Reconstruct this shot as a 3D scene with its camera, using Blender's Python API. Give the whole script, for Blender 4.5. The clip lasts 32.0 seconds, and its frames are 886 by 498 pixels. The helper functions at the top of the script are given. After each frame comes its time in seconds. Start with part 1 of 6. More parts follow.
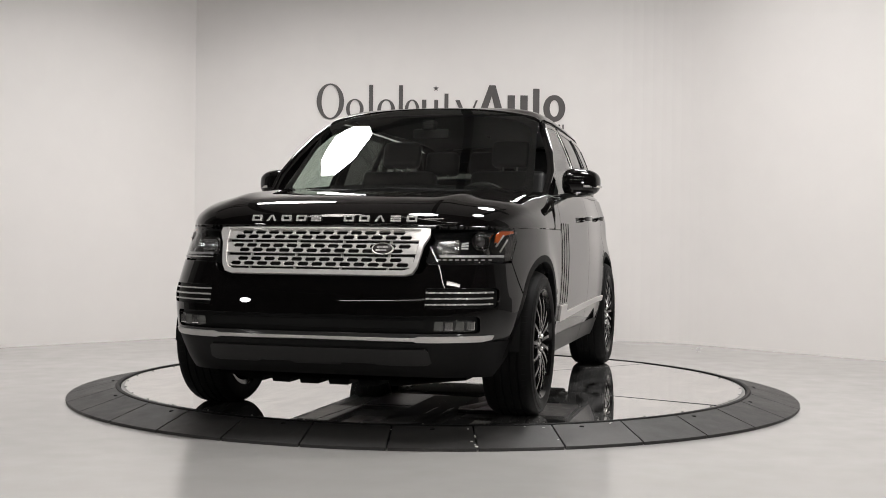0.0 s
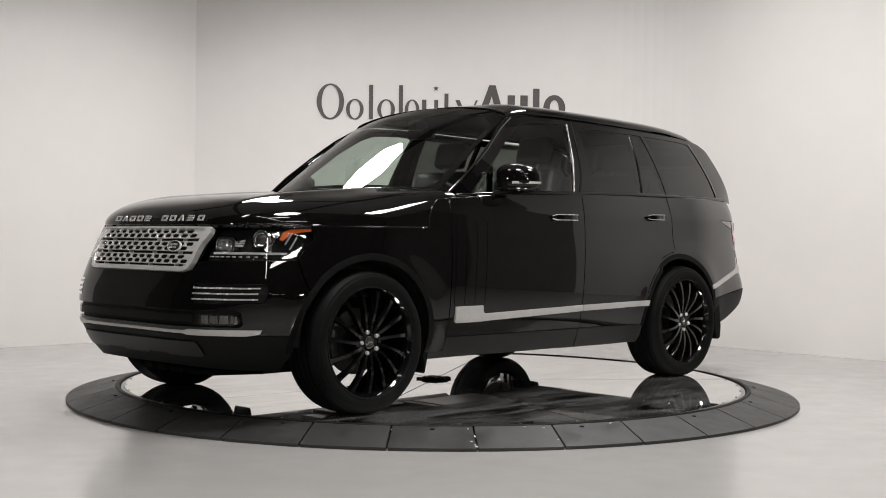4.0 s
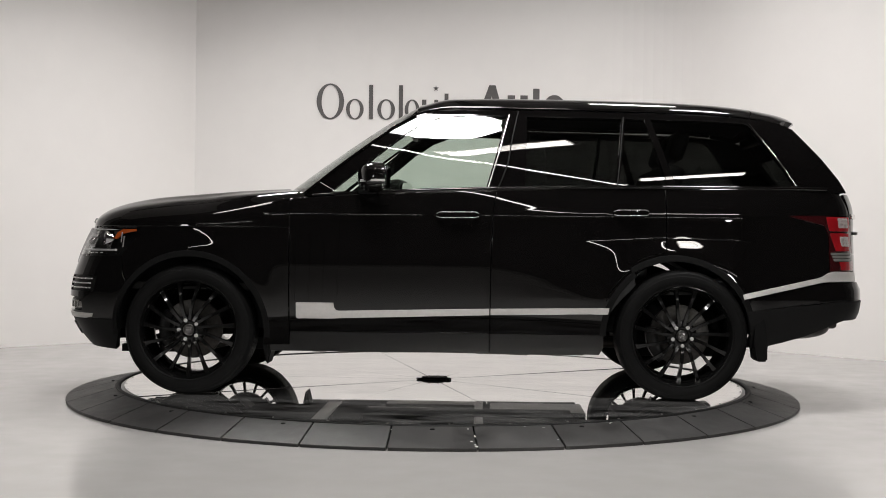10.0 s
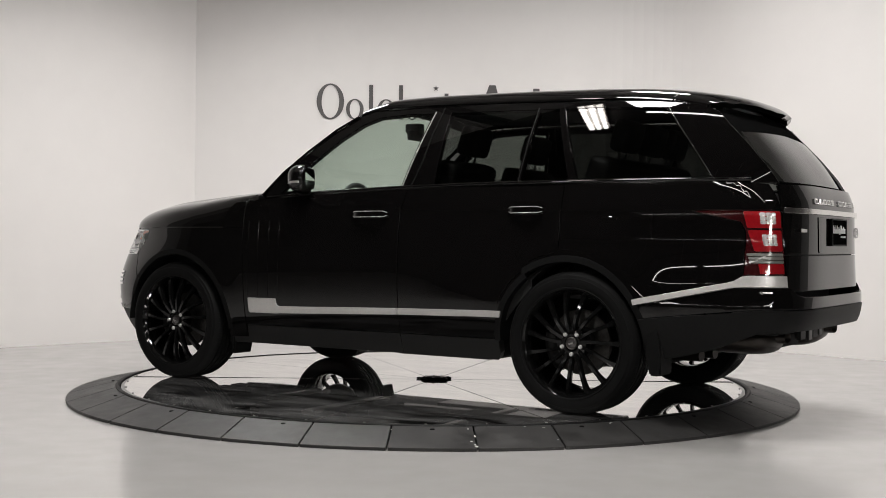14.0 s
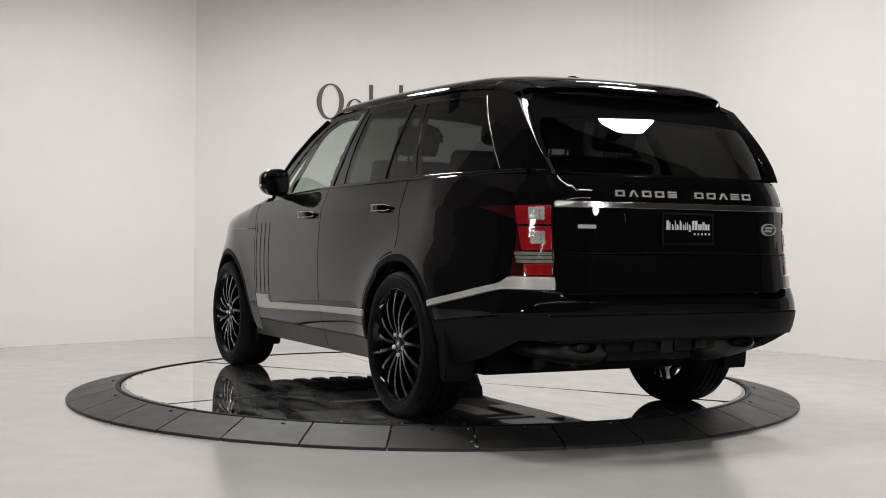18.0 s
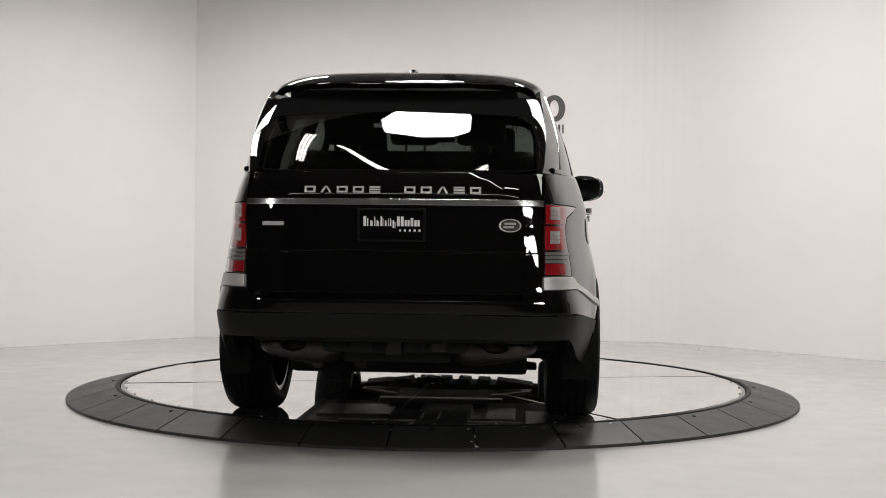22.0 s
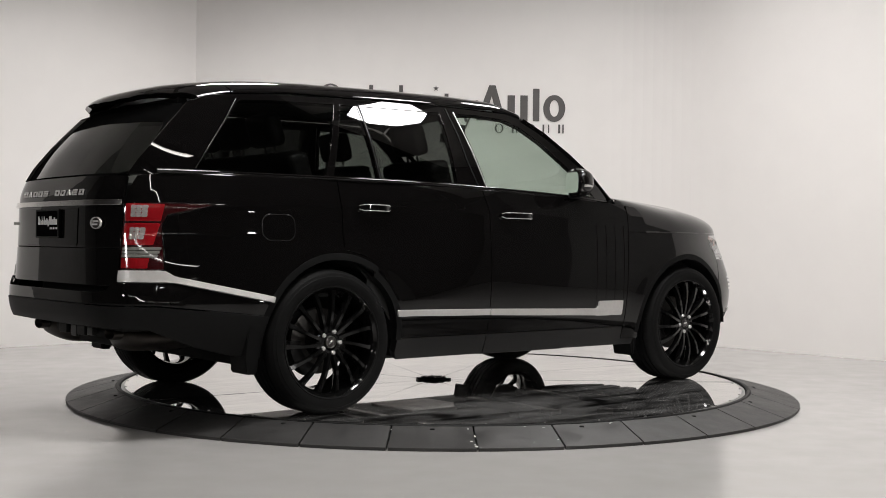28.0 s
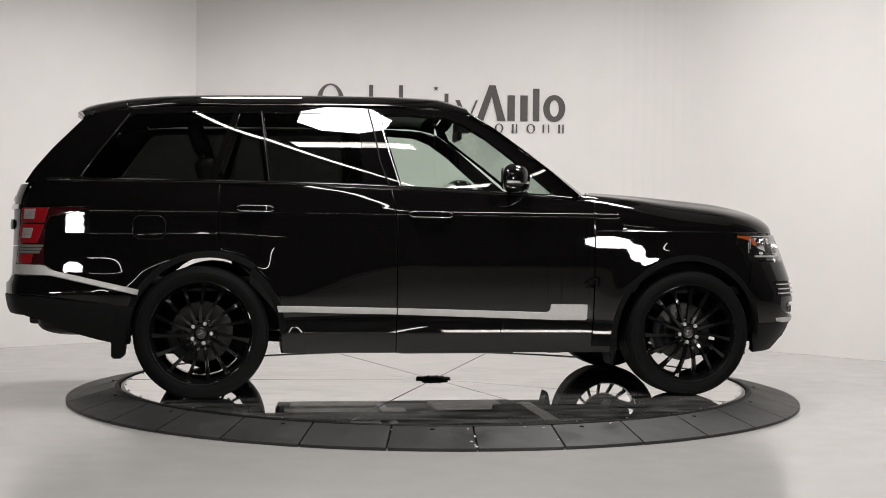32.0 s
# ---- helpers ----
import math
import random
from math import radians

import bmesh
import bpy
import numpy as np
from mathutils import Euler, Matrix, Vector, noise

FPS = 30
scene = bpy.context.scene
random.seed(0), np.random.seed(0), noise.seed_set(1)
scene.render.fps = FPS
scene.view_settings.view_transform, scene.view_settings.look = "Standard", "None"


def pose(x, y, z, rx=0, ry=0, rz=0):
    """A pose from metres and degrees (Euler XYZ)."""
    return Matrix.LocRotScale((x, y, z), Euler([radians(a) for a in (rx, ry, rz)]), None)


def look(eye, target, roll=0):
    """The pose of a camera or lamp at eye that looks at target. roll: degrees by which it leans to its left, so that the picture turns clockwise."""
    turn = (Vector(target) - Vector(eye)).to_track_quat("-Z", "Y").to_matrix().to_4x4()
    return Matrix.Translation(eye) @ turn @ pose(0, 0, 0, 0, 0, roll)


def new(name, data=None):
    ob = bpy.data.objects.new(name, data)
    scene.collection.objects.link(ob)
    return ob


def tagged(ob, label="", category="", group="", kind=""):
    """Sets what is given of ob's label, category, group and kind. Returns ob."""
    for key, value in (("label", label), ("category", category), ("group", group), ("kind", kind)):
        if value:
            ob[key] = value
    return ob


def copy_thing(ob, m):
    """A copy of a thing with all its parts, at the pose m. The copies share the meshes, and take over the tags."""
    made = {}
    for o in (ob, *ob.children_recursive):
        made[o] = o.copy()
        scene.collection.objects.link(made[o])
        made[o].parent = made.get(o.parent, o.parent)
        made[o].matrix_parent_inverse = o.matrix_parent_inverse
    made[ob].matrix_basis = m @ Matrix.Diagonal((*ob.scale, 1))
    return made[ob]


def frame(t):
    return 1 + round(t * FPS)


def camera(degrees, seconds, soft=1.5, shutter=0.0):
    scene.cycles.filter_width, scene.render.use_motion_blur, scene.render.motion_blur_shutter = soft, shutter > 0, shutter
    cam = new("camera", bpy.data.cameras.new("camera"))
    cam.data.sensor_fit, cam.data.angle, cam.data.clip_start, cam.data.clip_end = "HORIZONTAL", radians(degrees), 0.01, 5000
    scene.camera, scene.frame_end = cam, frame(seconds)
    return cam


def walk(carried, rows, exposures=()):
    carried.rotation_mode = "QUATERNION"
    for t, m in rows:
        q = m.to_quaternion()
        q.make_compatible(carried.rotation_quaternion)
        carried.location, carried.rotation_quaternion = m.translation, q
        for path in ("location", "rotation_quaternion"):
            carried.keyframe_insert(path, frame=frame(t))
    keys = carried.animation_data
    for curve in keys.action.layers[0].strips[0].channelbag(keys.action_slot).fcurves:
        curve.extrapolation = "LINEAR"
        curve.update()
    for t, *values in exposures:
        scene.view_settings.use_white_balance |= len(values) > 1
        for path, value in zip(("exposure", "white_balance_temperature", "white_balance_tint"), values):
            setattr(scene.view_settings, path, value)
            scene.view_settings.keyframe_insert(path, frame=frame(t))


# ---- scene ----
# ---------------------------------------------------------------- camera
DISC_Z = 0.078          # top of the turntable above the floor
cam = camera(40.18, 32.0, soft=0.95)
EYE = Vector((0.0, -8.130, 0.926 + DISC_Z))
AIM = EYE + Vector((math.sin(radians(0.373)), math.cos(radians(0.373)), math.tan(radians(-0.363)))) * 10
walk(cam, [(0.0, look(EYE, AIM, 0.61)), (32.0, look(EYE, AIM, 0.61))])

# ---------------------------------------------------------------- world and light
scene.view_settings.exposure = 0.45
world = bpy.data.worlds.new("dim_hall")
world.use_nodes = True
scene.world = world
wbg = world.node_tree.nodes["Background"]
wbg.inputs["Color"].default_value = (0.05, 0.047, 0.045, 1)
wbg.inputs["Strength"].default_value = 0.5


# ---------------------------------------------------------------- materials
def material(name):
    m = bpy.data.materials.new(name)
    m.use_nodes = True
    return m, m.node_tree.nodes, m.node_tree.links, m.node_tree.nodes["Principled BSDF"]


def surface(name, colour, rough, metal=0.0, grain=0.0, scale=20.0, bump=0.0, bump_scale=200.0, rough_var=0.0, coat=0.0,
            coarse=1.5, spec=0.5, trans=0.0, ior=1.5):
    """A plain real surface: base colour with variation at two scales, roughness with wear, fine relief."""
    m, n, l, b = material(name)
    b.inputs["Base Color"].default_value = (*colour, 1)
    b.inputs["Roughness"].default_value = rough
    b.inputs["Metallic"].default_value = metal
    b.inputs["Coat Weight"].default_value = coat
    b.inputs["Coat Roughness"].default_value = 0.02
    b.inputs["Specular IOR Level"].default_value = spec
    b.inputs["Transmission Weight"].default_value = trans
    b.inputs["IOR"].default_value = ior
    co = n.new("ShaderNodeTexCoord")
    if grain or rough_var:
        fine, big = n.new("ShaderNodeTexNoise"), n.new("ShaderNodeTexNoise")
        fine.inputs["Scale"].default_value, big.inputs["Scale"].default_value = scale, coarse
        fine.inputs["Detail"].default_value = big.inputs["Detail"].default_value = 5
        l.new(co.outputs["Object"], fine.inputs["Vector"]), l.new(co.outputs["Object"], big.inputs["Vector"])
        mix = n.new("ShaderNodeMath")
        mix.operation = "MULTIPLY"
        l.new(fine.outputs["Fac"], mix.inputs[0]), l.new(big.outputs["Fac"], mix.inputs[1])
        if grain:
            r = n.new("ShaderNodeMapRange")
            r.inputs["From Min"].default_value, r.inputs["From Max"].default_value = 0.1, 0.4
            r.inputs["To Min"].default_value, r.inputs["To Max"].default_value = 1 - grain, 1 + grain
            l.new(mix.outputs[0], r.inputs["Value"])
            hue = n.new("ShaderNodeMix")
            hue.data_type, hue.blend_type = "RGBA", "MULTIPLY"
            hue.inputs["Factor"].default_value = 1
            hue.inputs["A"].default_value = (*colour, 1)
            l.new(r.outputs["Result"], hue.inputs["B"]), l.new(hue.outputs["Result"], b.inputs["Base Color"])
        if rough_var:
            r = n.new("ShaderNodeMapRange")
            r.inputs["From Min"].default_value, r.inputs["From Max"].default_value = 0.1, 0.4
            r.inputs["To Min"].default_value, r.inputs["To Max"].default_value = max(rough - rough_var, 0), rough + rough_var
            l.new(mix.outputs[0], r.inputs["Value"]), l.new(r.outputs["Result"], b.inputs["Roughness"])
    if bump:
        t, bp = n.new("ShaderNodeTexNoise"), n.new("ShaderNodeBump")
        t.inputs["Scale"].default_value, t.inputs["Detail"].default_value = bump_scale, 4
        bp.inputs["Strength"].default_value, bp.inputs["Distance"].default_value = bump, 0.002
        l.new(co.outputs["Object"], t.inputs["Vector"]), l.new(t.outputs["Fac"], bp.inputs["Height"])
        l.new(bp.outputs["Normal"], b.inputs["Normal"])
    return m


def glow(name, colour, strength):
    m, n, l, b = material(name)
    b.inputs["Base Color"].default_value = (0.8, 0.8, 0.8, 1)
    b.inputs["Emission Color"].default_value = (*colour, 1)
    b.inputs["Emission Strength"].default_value = strength
    return m


def tinted(name, colour, rough=0.0):
    """Thin window glass: a tinted clear pane under a mirror-like front."""
    m, n, l, b = material(name)
    n.remove(b)
    out = n["Material Output"]
    clear, gloss, mix, fac = n.new("ShaderNodeBsdfTransparent"), n.new("ShaderNodeBsdfGlossy"), n.new("ShaderNodeMixShader"), n.new("ShaderNodeLayerWeight")
    power, scale = n.new("ShaderNodeMath"), n.new("ShaderNodeMath")
    power.operation, scale.operation = "POWER", "MULTIPLY_ADD"
    power.inputs[1].default_value = 5
    scale.inputs[1].default_value, scale.inputs[2].default_value = 0.92, 0.08
    clear.inputs["Color"].default_value = (*colour, 1)
    gloss.inputs["Roughness"].default_value = rough
    fac.inputs["Blend"].default_value = 0.5
    l.new(fac.outputs["Facing"], power.inputs[0]), l.new(power.outputs[0], scale.inputs[0]), l.new(scale.outputs[0], mix.inputs["Fac"])
    l.new(clear.outputs[0], mix.inputs[1]), l.new(gloss.outputs[0], mix.inputs[2])
    l.new(mix.outputs[0], out.inputs["Surface"])
    return m


WALL = surface("white_wall_paint", (0.80, 0.773, 0.755), 0.55, grain=0.015, scale=4, coarse=0.4, bump=0.015, bump_scale=60)
FLOOR = surface("grey_floor_epoxy", (0.42, 0.408, 0.399), 0.18, grain=0.035, scale=5, coarse=0.5, rough_var=0.03, bump=0.004, bump_scale=3)
HALL = surface("dark_hall_paint", (0.040, 0.037, 0.036), 0.8, grain=0.3, scale=3, bump=0.1, bump_scale=30)
RUBBER = surface("black_ramp_rubber", (0.028, 0.027, 0.0265), 0.52, grain=0.25, scale=14, coarse=3, bump=0.25, bump_scale=260, rough_var=0.08)
RUBBER_WORN = surface("worn_ramp_rubber", (0.038, 0.037, 0.036), 0.36, grain=0.35, scale=9, coarse=2, bump=0.2, bump_scale=160, rough_var=0.1)
CHIP = surface("bare_chipped_edge", (0.6, 0.6, 0.58), 0.5, grain=0.2)
DISC = surface("polished_disc_steel", (0.82, 0.81, 0.80), 0.022, metal=1.0, grain=0.12, scale=7, coarse=2.5, rough_var=0.02, bump=0.012, bump_scale=3)


def dusty(m, most):
    """Dry smears of dust dull the bare metal in drawn-out patches."""
    n, l = m.node_tree.nodes, m.node_tree.links
    co, mp, tx, rg_ = n.new("ShaderNodeTexCoord"), n.new("ShaderNodeMapping"), n.new("ShaderNodeTexNoise"), n.new("ShaderNodeMapRange")
    mp.inputs["Scale"].default_value, mp.inputs["Rotation"].default_value = (0.7, 2.6, 1.0), (0, 0, 0.6)
    tx.inputs["Scale"].default_value, tx.inputs["Detail"].default_value, tx.inputs["Distortion"].default_value = 2.2, 8, 1.2
    for key, value in (("From Min", 0.38), ("From Max", 0.70), ("To Min", 0.995), ("To Max", 1 - most)):
        rg_.inputs[key].default_value = value
    l.new(co.outputs["Object"], mp.inputs["Vector"]), l.new(mp.outputs["Vector"], tx.inputs["Vector"])
    l.new(tx.outputs["Fac"], rg_.inputs["Value"]), l.new(rg_.outputs["Result"], n["Principled BSDF"].inputs["Metallic"])


dusty(DISC, 0.15)
SEAM = surface("disc_seam_metal", (0.35, 0.35, 0.35), 0.35, metal=1.0, grain=0.2)
SIGN = surface("dark_grey_lettering", (0.075, 0.068, 0.066), 0.5, grain=0.1, scale=30)
PAINT = surface("black_car_paint", (0.0032, 0.0029, 0.0029), 0.02, spec=0.5)
FRIT = surface("black_ceramic_border", (0.004, 0.004, 0.004), 0.6, spec=0.0, grain=0.1, scale=60)
TRIM = surface("black_moulded_plastic", (0.0065, 0.0065, 0.0065), 0.5, spec=0.13, grain=0.2, scale=60, bump=0.12, bump_scale=500)
SATIN = surface("satin_dark_grey_plastic", (0.011, 0.0107, 0.0107), 0.36, spec=0.28, grain=0.12, scale=40, bump=0.06, bump_scale=400)
DARK = surface("matt_black_underbody", (0.007, 0.007, 0.007), 0.8, spec=0.2, grain=0.4, scale=12, bump=0.2, bump_scale=60)
SILVER = surface("brushed_silver_trim", (0.60, 0.585, 0.57), 0.42, metal=0.45, grain=0.06, scale=50, rough_var=0.04)
BRIGHT = surface("bright_satin_metal", (0.78, 0.77, 0.755), 0.26, metal=0.55, rough_var=0.03, scale=40)
GRILLE_SILVER = surface("silver_grille_plastic", (0.84, 0.825, 0.805), 0.24, metal=0.5, grain=0.06, scale=60)
CHROME = surface("bright_chrome", (0.80, 0.79, 0.78), 0.07, metal=1.0, rough_var=0.02, scale=30)
GATE_METAL = surface("polished_gate_metal", (0.74, 0.73, 0.715), 0.16, metal=1.0, rough_var=0.03, scale=40)
MIRROR = surface("silvered_mirror", (0.72, 0.73, 0.73), 0.02, metal=1.0)
TYRE = surface("tyre_rubber", (0.0045, 0.0045, 0.0045), 0.6, spec=0.10, grain=0.25, scale=40, bump=0.15, bump_scale=300, rough_var=0.06)
RIM = surface("gloss_black_alloy", (0.004, 0.004, 0.004), 0.08)
STEEL = surface("machined_brake_steel", (0.32, 0.31, 0.30), 0.35, metal=1.0, grain=0.2, scale=60)
BRAKE = surface("dull_brake_iron", (0.06, 0.057, 0.054), 0.42, metal=1.0, grain=0.3, scale=60)
MUFFLER = surface("stained_muffler_steel", (0.035, 0.030, 0.027), 0.42, metal=0.8, grain=0.4, scale=14, rough_var=0.1)
LAMP_GREY = surface("grey_lamp_plastic", (0.14, 0.14, 0.13), 0.16, coat=0.6)
CABIN = surface("black_cabin_leather", (0.013, 0.0128, 0.0125), 0.5, grain=0.2, scale=40, bump=0.15, bump_scale=200)
GLASS = tinted("clear_green_glass", (0.75, 0.83, 0.77))
PRIVACY = tinted("privacy_glass", (0.10, 0.105, 0.10))
SCREEN = tinted("windscreen_glass", (0.66, 0.72, 0.68))
LENS = tinted("clear_lamp_lens", (0.92, 0.93, 0.94))
REDLENS = surface("red_lamp_lens", (0.27, 0.006, 0.010), 0.08, coat=1.0, grain=0.1, scale=80)
SMOKED = surface("smoked_lamp_lens", (0.05, 0.045, 0.045), 0.08, coat=1.0)
REDDARK = surface("smoked_red_lens", (0.030, 0.003, 0.004), 0.06, coat=1.0)
TAIL_CLEAR = surface("clear_tail_cell", (0.50, 0.45, 0.44), 0.10, metal=0.35, grain=0.45, scale=200, bump=0.5, bump_scale=260)
AMBER = surface("amber_marker_lens", (0.52, 0.10, 0.016), 0.1, coat=1.0, grain=0.08, scale=90)
FACETED = surface("faceted_lamp_bowl", (0.40, 0.395, 0.39), 0.12, metal=0.75, grain=0.5, scale=70, bump=0.9, bump_scale=110)
CRYSTAL = surface("clear_faceted_reflector", (0.74, 0.73, 0.72), 0.20, metal=0.35, grain=0.35, scale=160, bump=0.6, bump_scale=220)
WHITE_MARK = surface("white_lettering", (0.85, 0.85, 0.84), 0.5)
LINER = surface("pale_headliner_cloth", (0.45, 0.43, 0.40), 0.9, grain=0.05, scale=80)


# ---------------------------------------------------------------- mesh helpers
def mesh_ob(name, verts, faces, mat, parent=None, smooth=False, sharp=None, label=""):
    me = bpy.data.meshes.new(name)
    me.from_pydata([tuple(v) for v in verts], [], faces)
    me.materials.append(mat)
    if smooth:
        me.polygons.foreach_set("use_smooth", [True] * len(me.polygons))
        if sharp:
            keys = {tuple(sorted(e)) for e in sharp}
            for e in me.edges:
                if tuple(sorted(e.vertices)) in keys:
                    e.use_edge_sharp = True
    me.update()
    ob = new(name, me)
    if parent:
        ob.parent = parent
    if label:
        tagged(ob, label)
    return ob


def part(name, bm, mat, parent=None, label="", smooth=None):
    """Links a bmesh as one mesh object under a thing or a part. smooth: sharp-edge angle in degrees."""
    bmesh.ops.recalc_face_normals(bm, faces=bm.faces)
    if smooth:
        for f in bm.faces:
            f.smooth = True
        for e in bm.edges:
            e.smooth = len(e.link_faces) == 2 and e.calc_face_angle(0) < radians(smooth)
    me = bpy.data.meshes.new(name)
    bm.to_mesh(me)
    bm.free()
    me.materials.append(mat)
    ob = new(name, me)
    if parent:
        ob.parent = parent
    if label:
        tagged(ob, label)
    return ob


def thing(name, label, category, m=None, group="", kind=""):
    ob = new(name)
    ob.empty_display_size = 0.1
    if m:
        ob.matrix_world = m
    return tagged(ob, label, category, group, kind)


def box(bm, lo, hi, bevel=0.0, seg=2, m=None):
    ret = bmesh.ops.create_cube(bm, size=1)
    c, s = (Vector(lo) + Vector(hi)) / 2, Vector(hi) - Vector(lo)
    for v in ret["verts"]:
        v.co = Vector((v.co.x * s.x, v.co.y * s.y, v.co.z * s.z)) + c
        if m:
            v.co = m @ v.co
    if bevel:
        es = list({e for v in ret["verts"] for e in v.link_edges})
        bmesh.ops.bevel(bm, geom=es, offset=bevel, segments=seg, affect="EDGES", profile=0.6)
    return bm


def cyl(bm, a, b, r, r2=None, seg=24, caps=True):
    a, b = Vector(a), Vector(b)
    m = Matrix.Translation((a + b) / 2) @ (b - a).to_track_quat("Z", "Y").to_matrix().to_4x4()
    bmesh.ops.create_cone(bm, cap_ends=caps, segments=seg, radius1=r, radius2=r if r2 is None else r2, depth=(b - a).length, matrix=m)
    return bm


def lathe(bm, prof, seg=48, axis="Y", origin=(0, 0, 0), close=False):
    """Turns a profile of (radius, along) round an axis."""
    rings = []
    o = Vector(origin)
    for r, h in prof:
        ring = []
        for i in range(seg):
            a = 2 * math.pi * i / seg
            p = Vector((r * math.cos(a), h, r * math.sin(a))) if axis == "Y" else Vector((r * math.cos(a), r * math.sin(a), h))
            ring.append(bm.verts.new(p + o))
        rings.append(ring)
    pairs = list(zip(rings, rings[1:])) + ([(rings[-1], rings[0])] if close else [])
    for p, q in pairs:
        for i in range(seg):
            j = (i + 1) % seg
            bm.faces.new((p[i], p[j], q[j], q[i]))
    return bm


def sweep(bm, pts, w, t, up=(0, 0, 1), m=None, cap=True):
    """A bar of width w and thickness t along pts; up gives the side of the width."""
    pts = [Vector(p) for p in pts]
    ups = up if isinstance(up, list) else [up] * len(pts)
    ws = w if isinstance(w, (list, tuple)) else [w] * len(pts)
    rings = []
    for i, p in enumerate(pts):
        d = (pts[min(i + 1, len(pts) - 1)] - pts[max(i - 1, 0)]).normalized()
        u = Vector(ups[i])
        u = (u - d * u.dot(d)).normalized()
        s = d.cross(u)
        h, k = ws[i] / 2, t / 2
        c = [(-h, -k * 0.6), (-h * 0.8, -k), (h * 0.8, -k), (h, -k * 0.6), (h, k * 0.6), (h * 0.8, k), (-h * 0.8, k), (-h, k * 0.6)]
        rings.append([bm.verts.new((m @ (p + u * a + s * b)) if m else p + u * a + s * b) for a, b in c])
    for p, q in zip(rings, rings[1:]):
        for i in range(8):
            j = (i + 1) % 8
            bm.faces.new((p[i], p[j], q[j], q[i]))
    if cap:
        bm.faces.new(rings[0][::-1]), bm.faces.new(rings[-1])
    return bm


def smooth_table(*pts):
    """A smooth curve through (t, value) pairs, flat beyond its ends."""
    xs, ys = np.array([p[0] for p in pts], float), np.array([p[1] for p in pts], float)
    order = np.argsort(xs)
    xs, ys = xs[order], ys[order]
    d = np.diff(ys) / np.diff(xs)
    m = np.zeros(len(xs))
    m[0], m[-1] = d[0], d[-1]
    m[1:-1] = (d[:-1] * np.diff(xs)[1:] + d[1:] * np.diff(xs)[:-1]) / (np.diff(xs)[1:] + np.diff(xs)[:-1])

    def f(t):
        t = min(max(t, xs[0]), xs[-1])
        i = min(max(int(np.searchsorted(xs, t)) - 1, 0), len(xs) - 2)
        h = xs[i + 1] - xs[i]
        s = (t - xs[i]) / h
        return float(ys[i] * (1 + 2 * s) * (1 - s) ** 2 + ys[i + 1] * s * s * (3 - 2 * s) + h * s * (1 - s) * (m[i] * (1 - s) - m[i + 1] * s))
    return f


def text_mesh(name, body, size, depth, mat, parent=None, m=None, offset=0.0, spacing=1.0, label="", sx=1.0):
    cu = bpy.data.curves.new(name, "FONT")
    cu.body, cu.size, cu.extrude, cu.offset, cu.space_character, cu.resolution_u = body, size, depth / 2, offset, spacing, 4
    cu.align_x, cu.align_y = "LEFT", "BOTTOM_BASELINE"
    ob = bpy.data.objects.new("tmp", cu)
    scene.collection.objects.link(ob)
    me = bpy.data.meshes.new_from_object(ob.evaluated_get(bpy.context.evaluated_depsgraph_get()))
    bpy.data.objects.remove(ob), bpy.data.curves.remove(cu)
    me.name = name
    me.transform(Matrix.Diagonal((sx, 1, 1, 1)))
    me.materials.clear()
    me.materials.append(mat)
    out = new(name, me)
    if parent:
        out.parent = parent
    if m:
        out.matrix_basis = m
    if label:
        tagged(out, label)
    return out


# ---------------------------------------------------------------- the booth
BACK_Y = 4.26
WALL_H = 5.2
CORNERS = [(-6.1, 0.744), (-2.46, BACK_Y), (2.34, BACK_Y), (6.0, 0.010)]   # feet of the three white walls


def wall_run(name, pts, label, mat=WALL, height=WALL_H, thick=0.14, side=1):
    """An upright wall along a line of floor points, thickness on its outer side."""
    p = [Vector((x, y, 0)) for x, y in pts]
    nrm = []
    for i in range(len(p)):
        d = (p[min(i + 1, len(p) - 1)] - p[max(i - 1, 0)]).normalized()
        nrm.append(Vector((-d.y, d.x, 0)) * side)
    vs, fs = [], []
    for q, k in zip(p, nrm):
        vs += [q, q + Vector((0, 0, height)), q + k * thick + Vector((0, 0, height)), q + k * thick]
    for i in range(len(p) - 1):
        a, b = 4 * i, 4 * i + 4
        fs += [(a, b, b + 1, a + 1), (a + 1, b + 1, b + 2, a + 2), (a + 2, b + 2, b + 3, a + 3), (a + 3, b + 3, b, a)]
    e = 4 * (len(p) - 1)
    fs += [(0, 1, 2, 3), (e + 3, e + 2, e + 1, e)]
    ob = mesh_ob(name, vs, fs, mat)
    return tagged(ob, label, "wall", kind="structure")


def arc_corner(a, b, c, r, n=10):
    """Points that round the corner b between a and c."""
    a, b, c = Vector(a), Vector(b), Vector(c)
    u, v = (a - b).normalized(), (c - b).normalized()
    p, q = b + u * r, b + v * r
    return [tuple((1 - t) ** 2 * p + 2 * t * (1 - t) * b + t * t * q) for t in (i / n for i in range(n + 1))]


ground = mesh_ob("floor", [(-14, -20, 0), (14, -20, 0), (14, 8, 0), (-14, 8, 0), (-14, -20, -0.2), (14, -20, -0.2), (14, 8, -0.2), (-14, 8, -0.2)],
                 [(0, 1, 2, 3), (7, 6, 5, 4), (0, 4, 5, 1), (1, 5, 6, 2), (2, 6, 7, 3), (3, 7, 4, 0)], FLOOR)
tagged(ground, "pale grey polished epoxy floor", "floor", kind="structure")

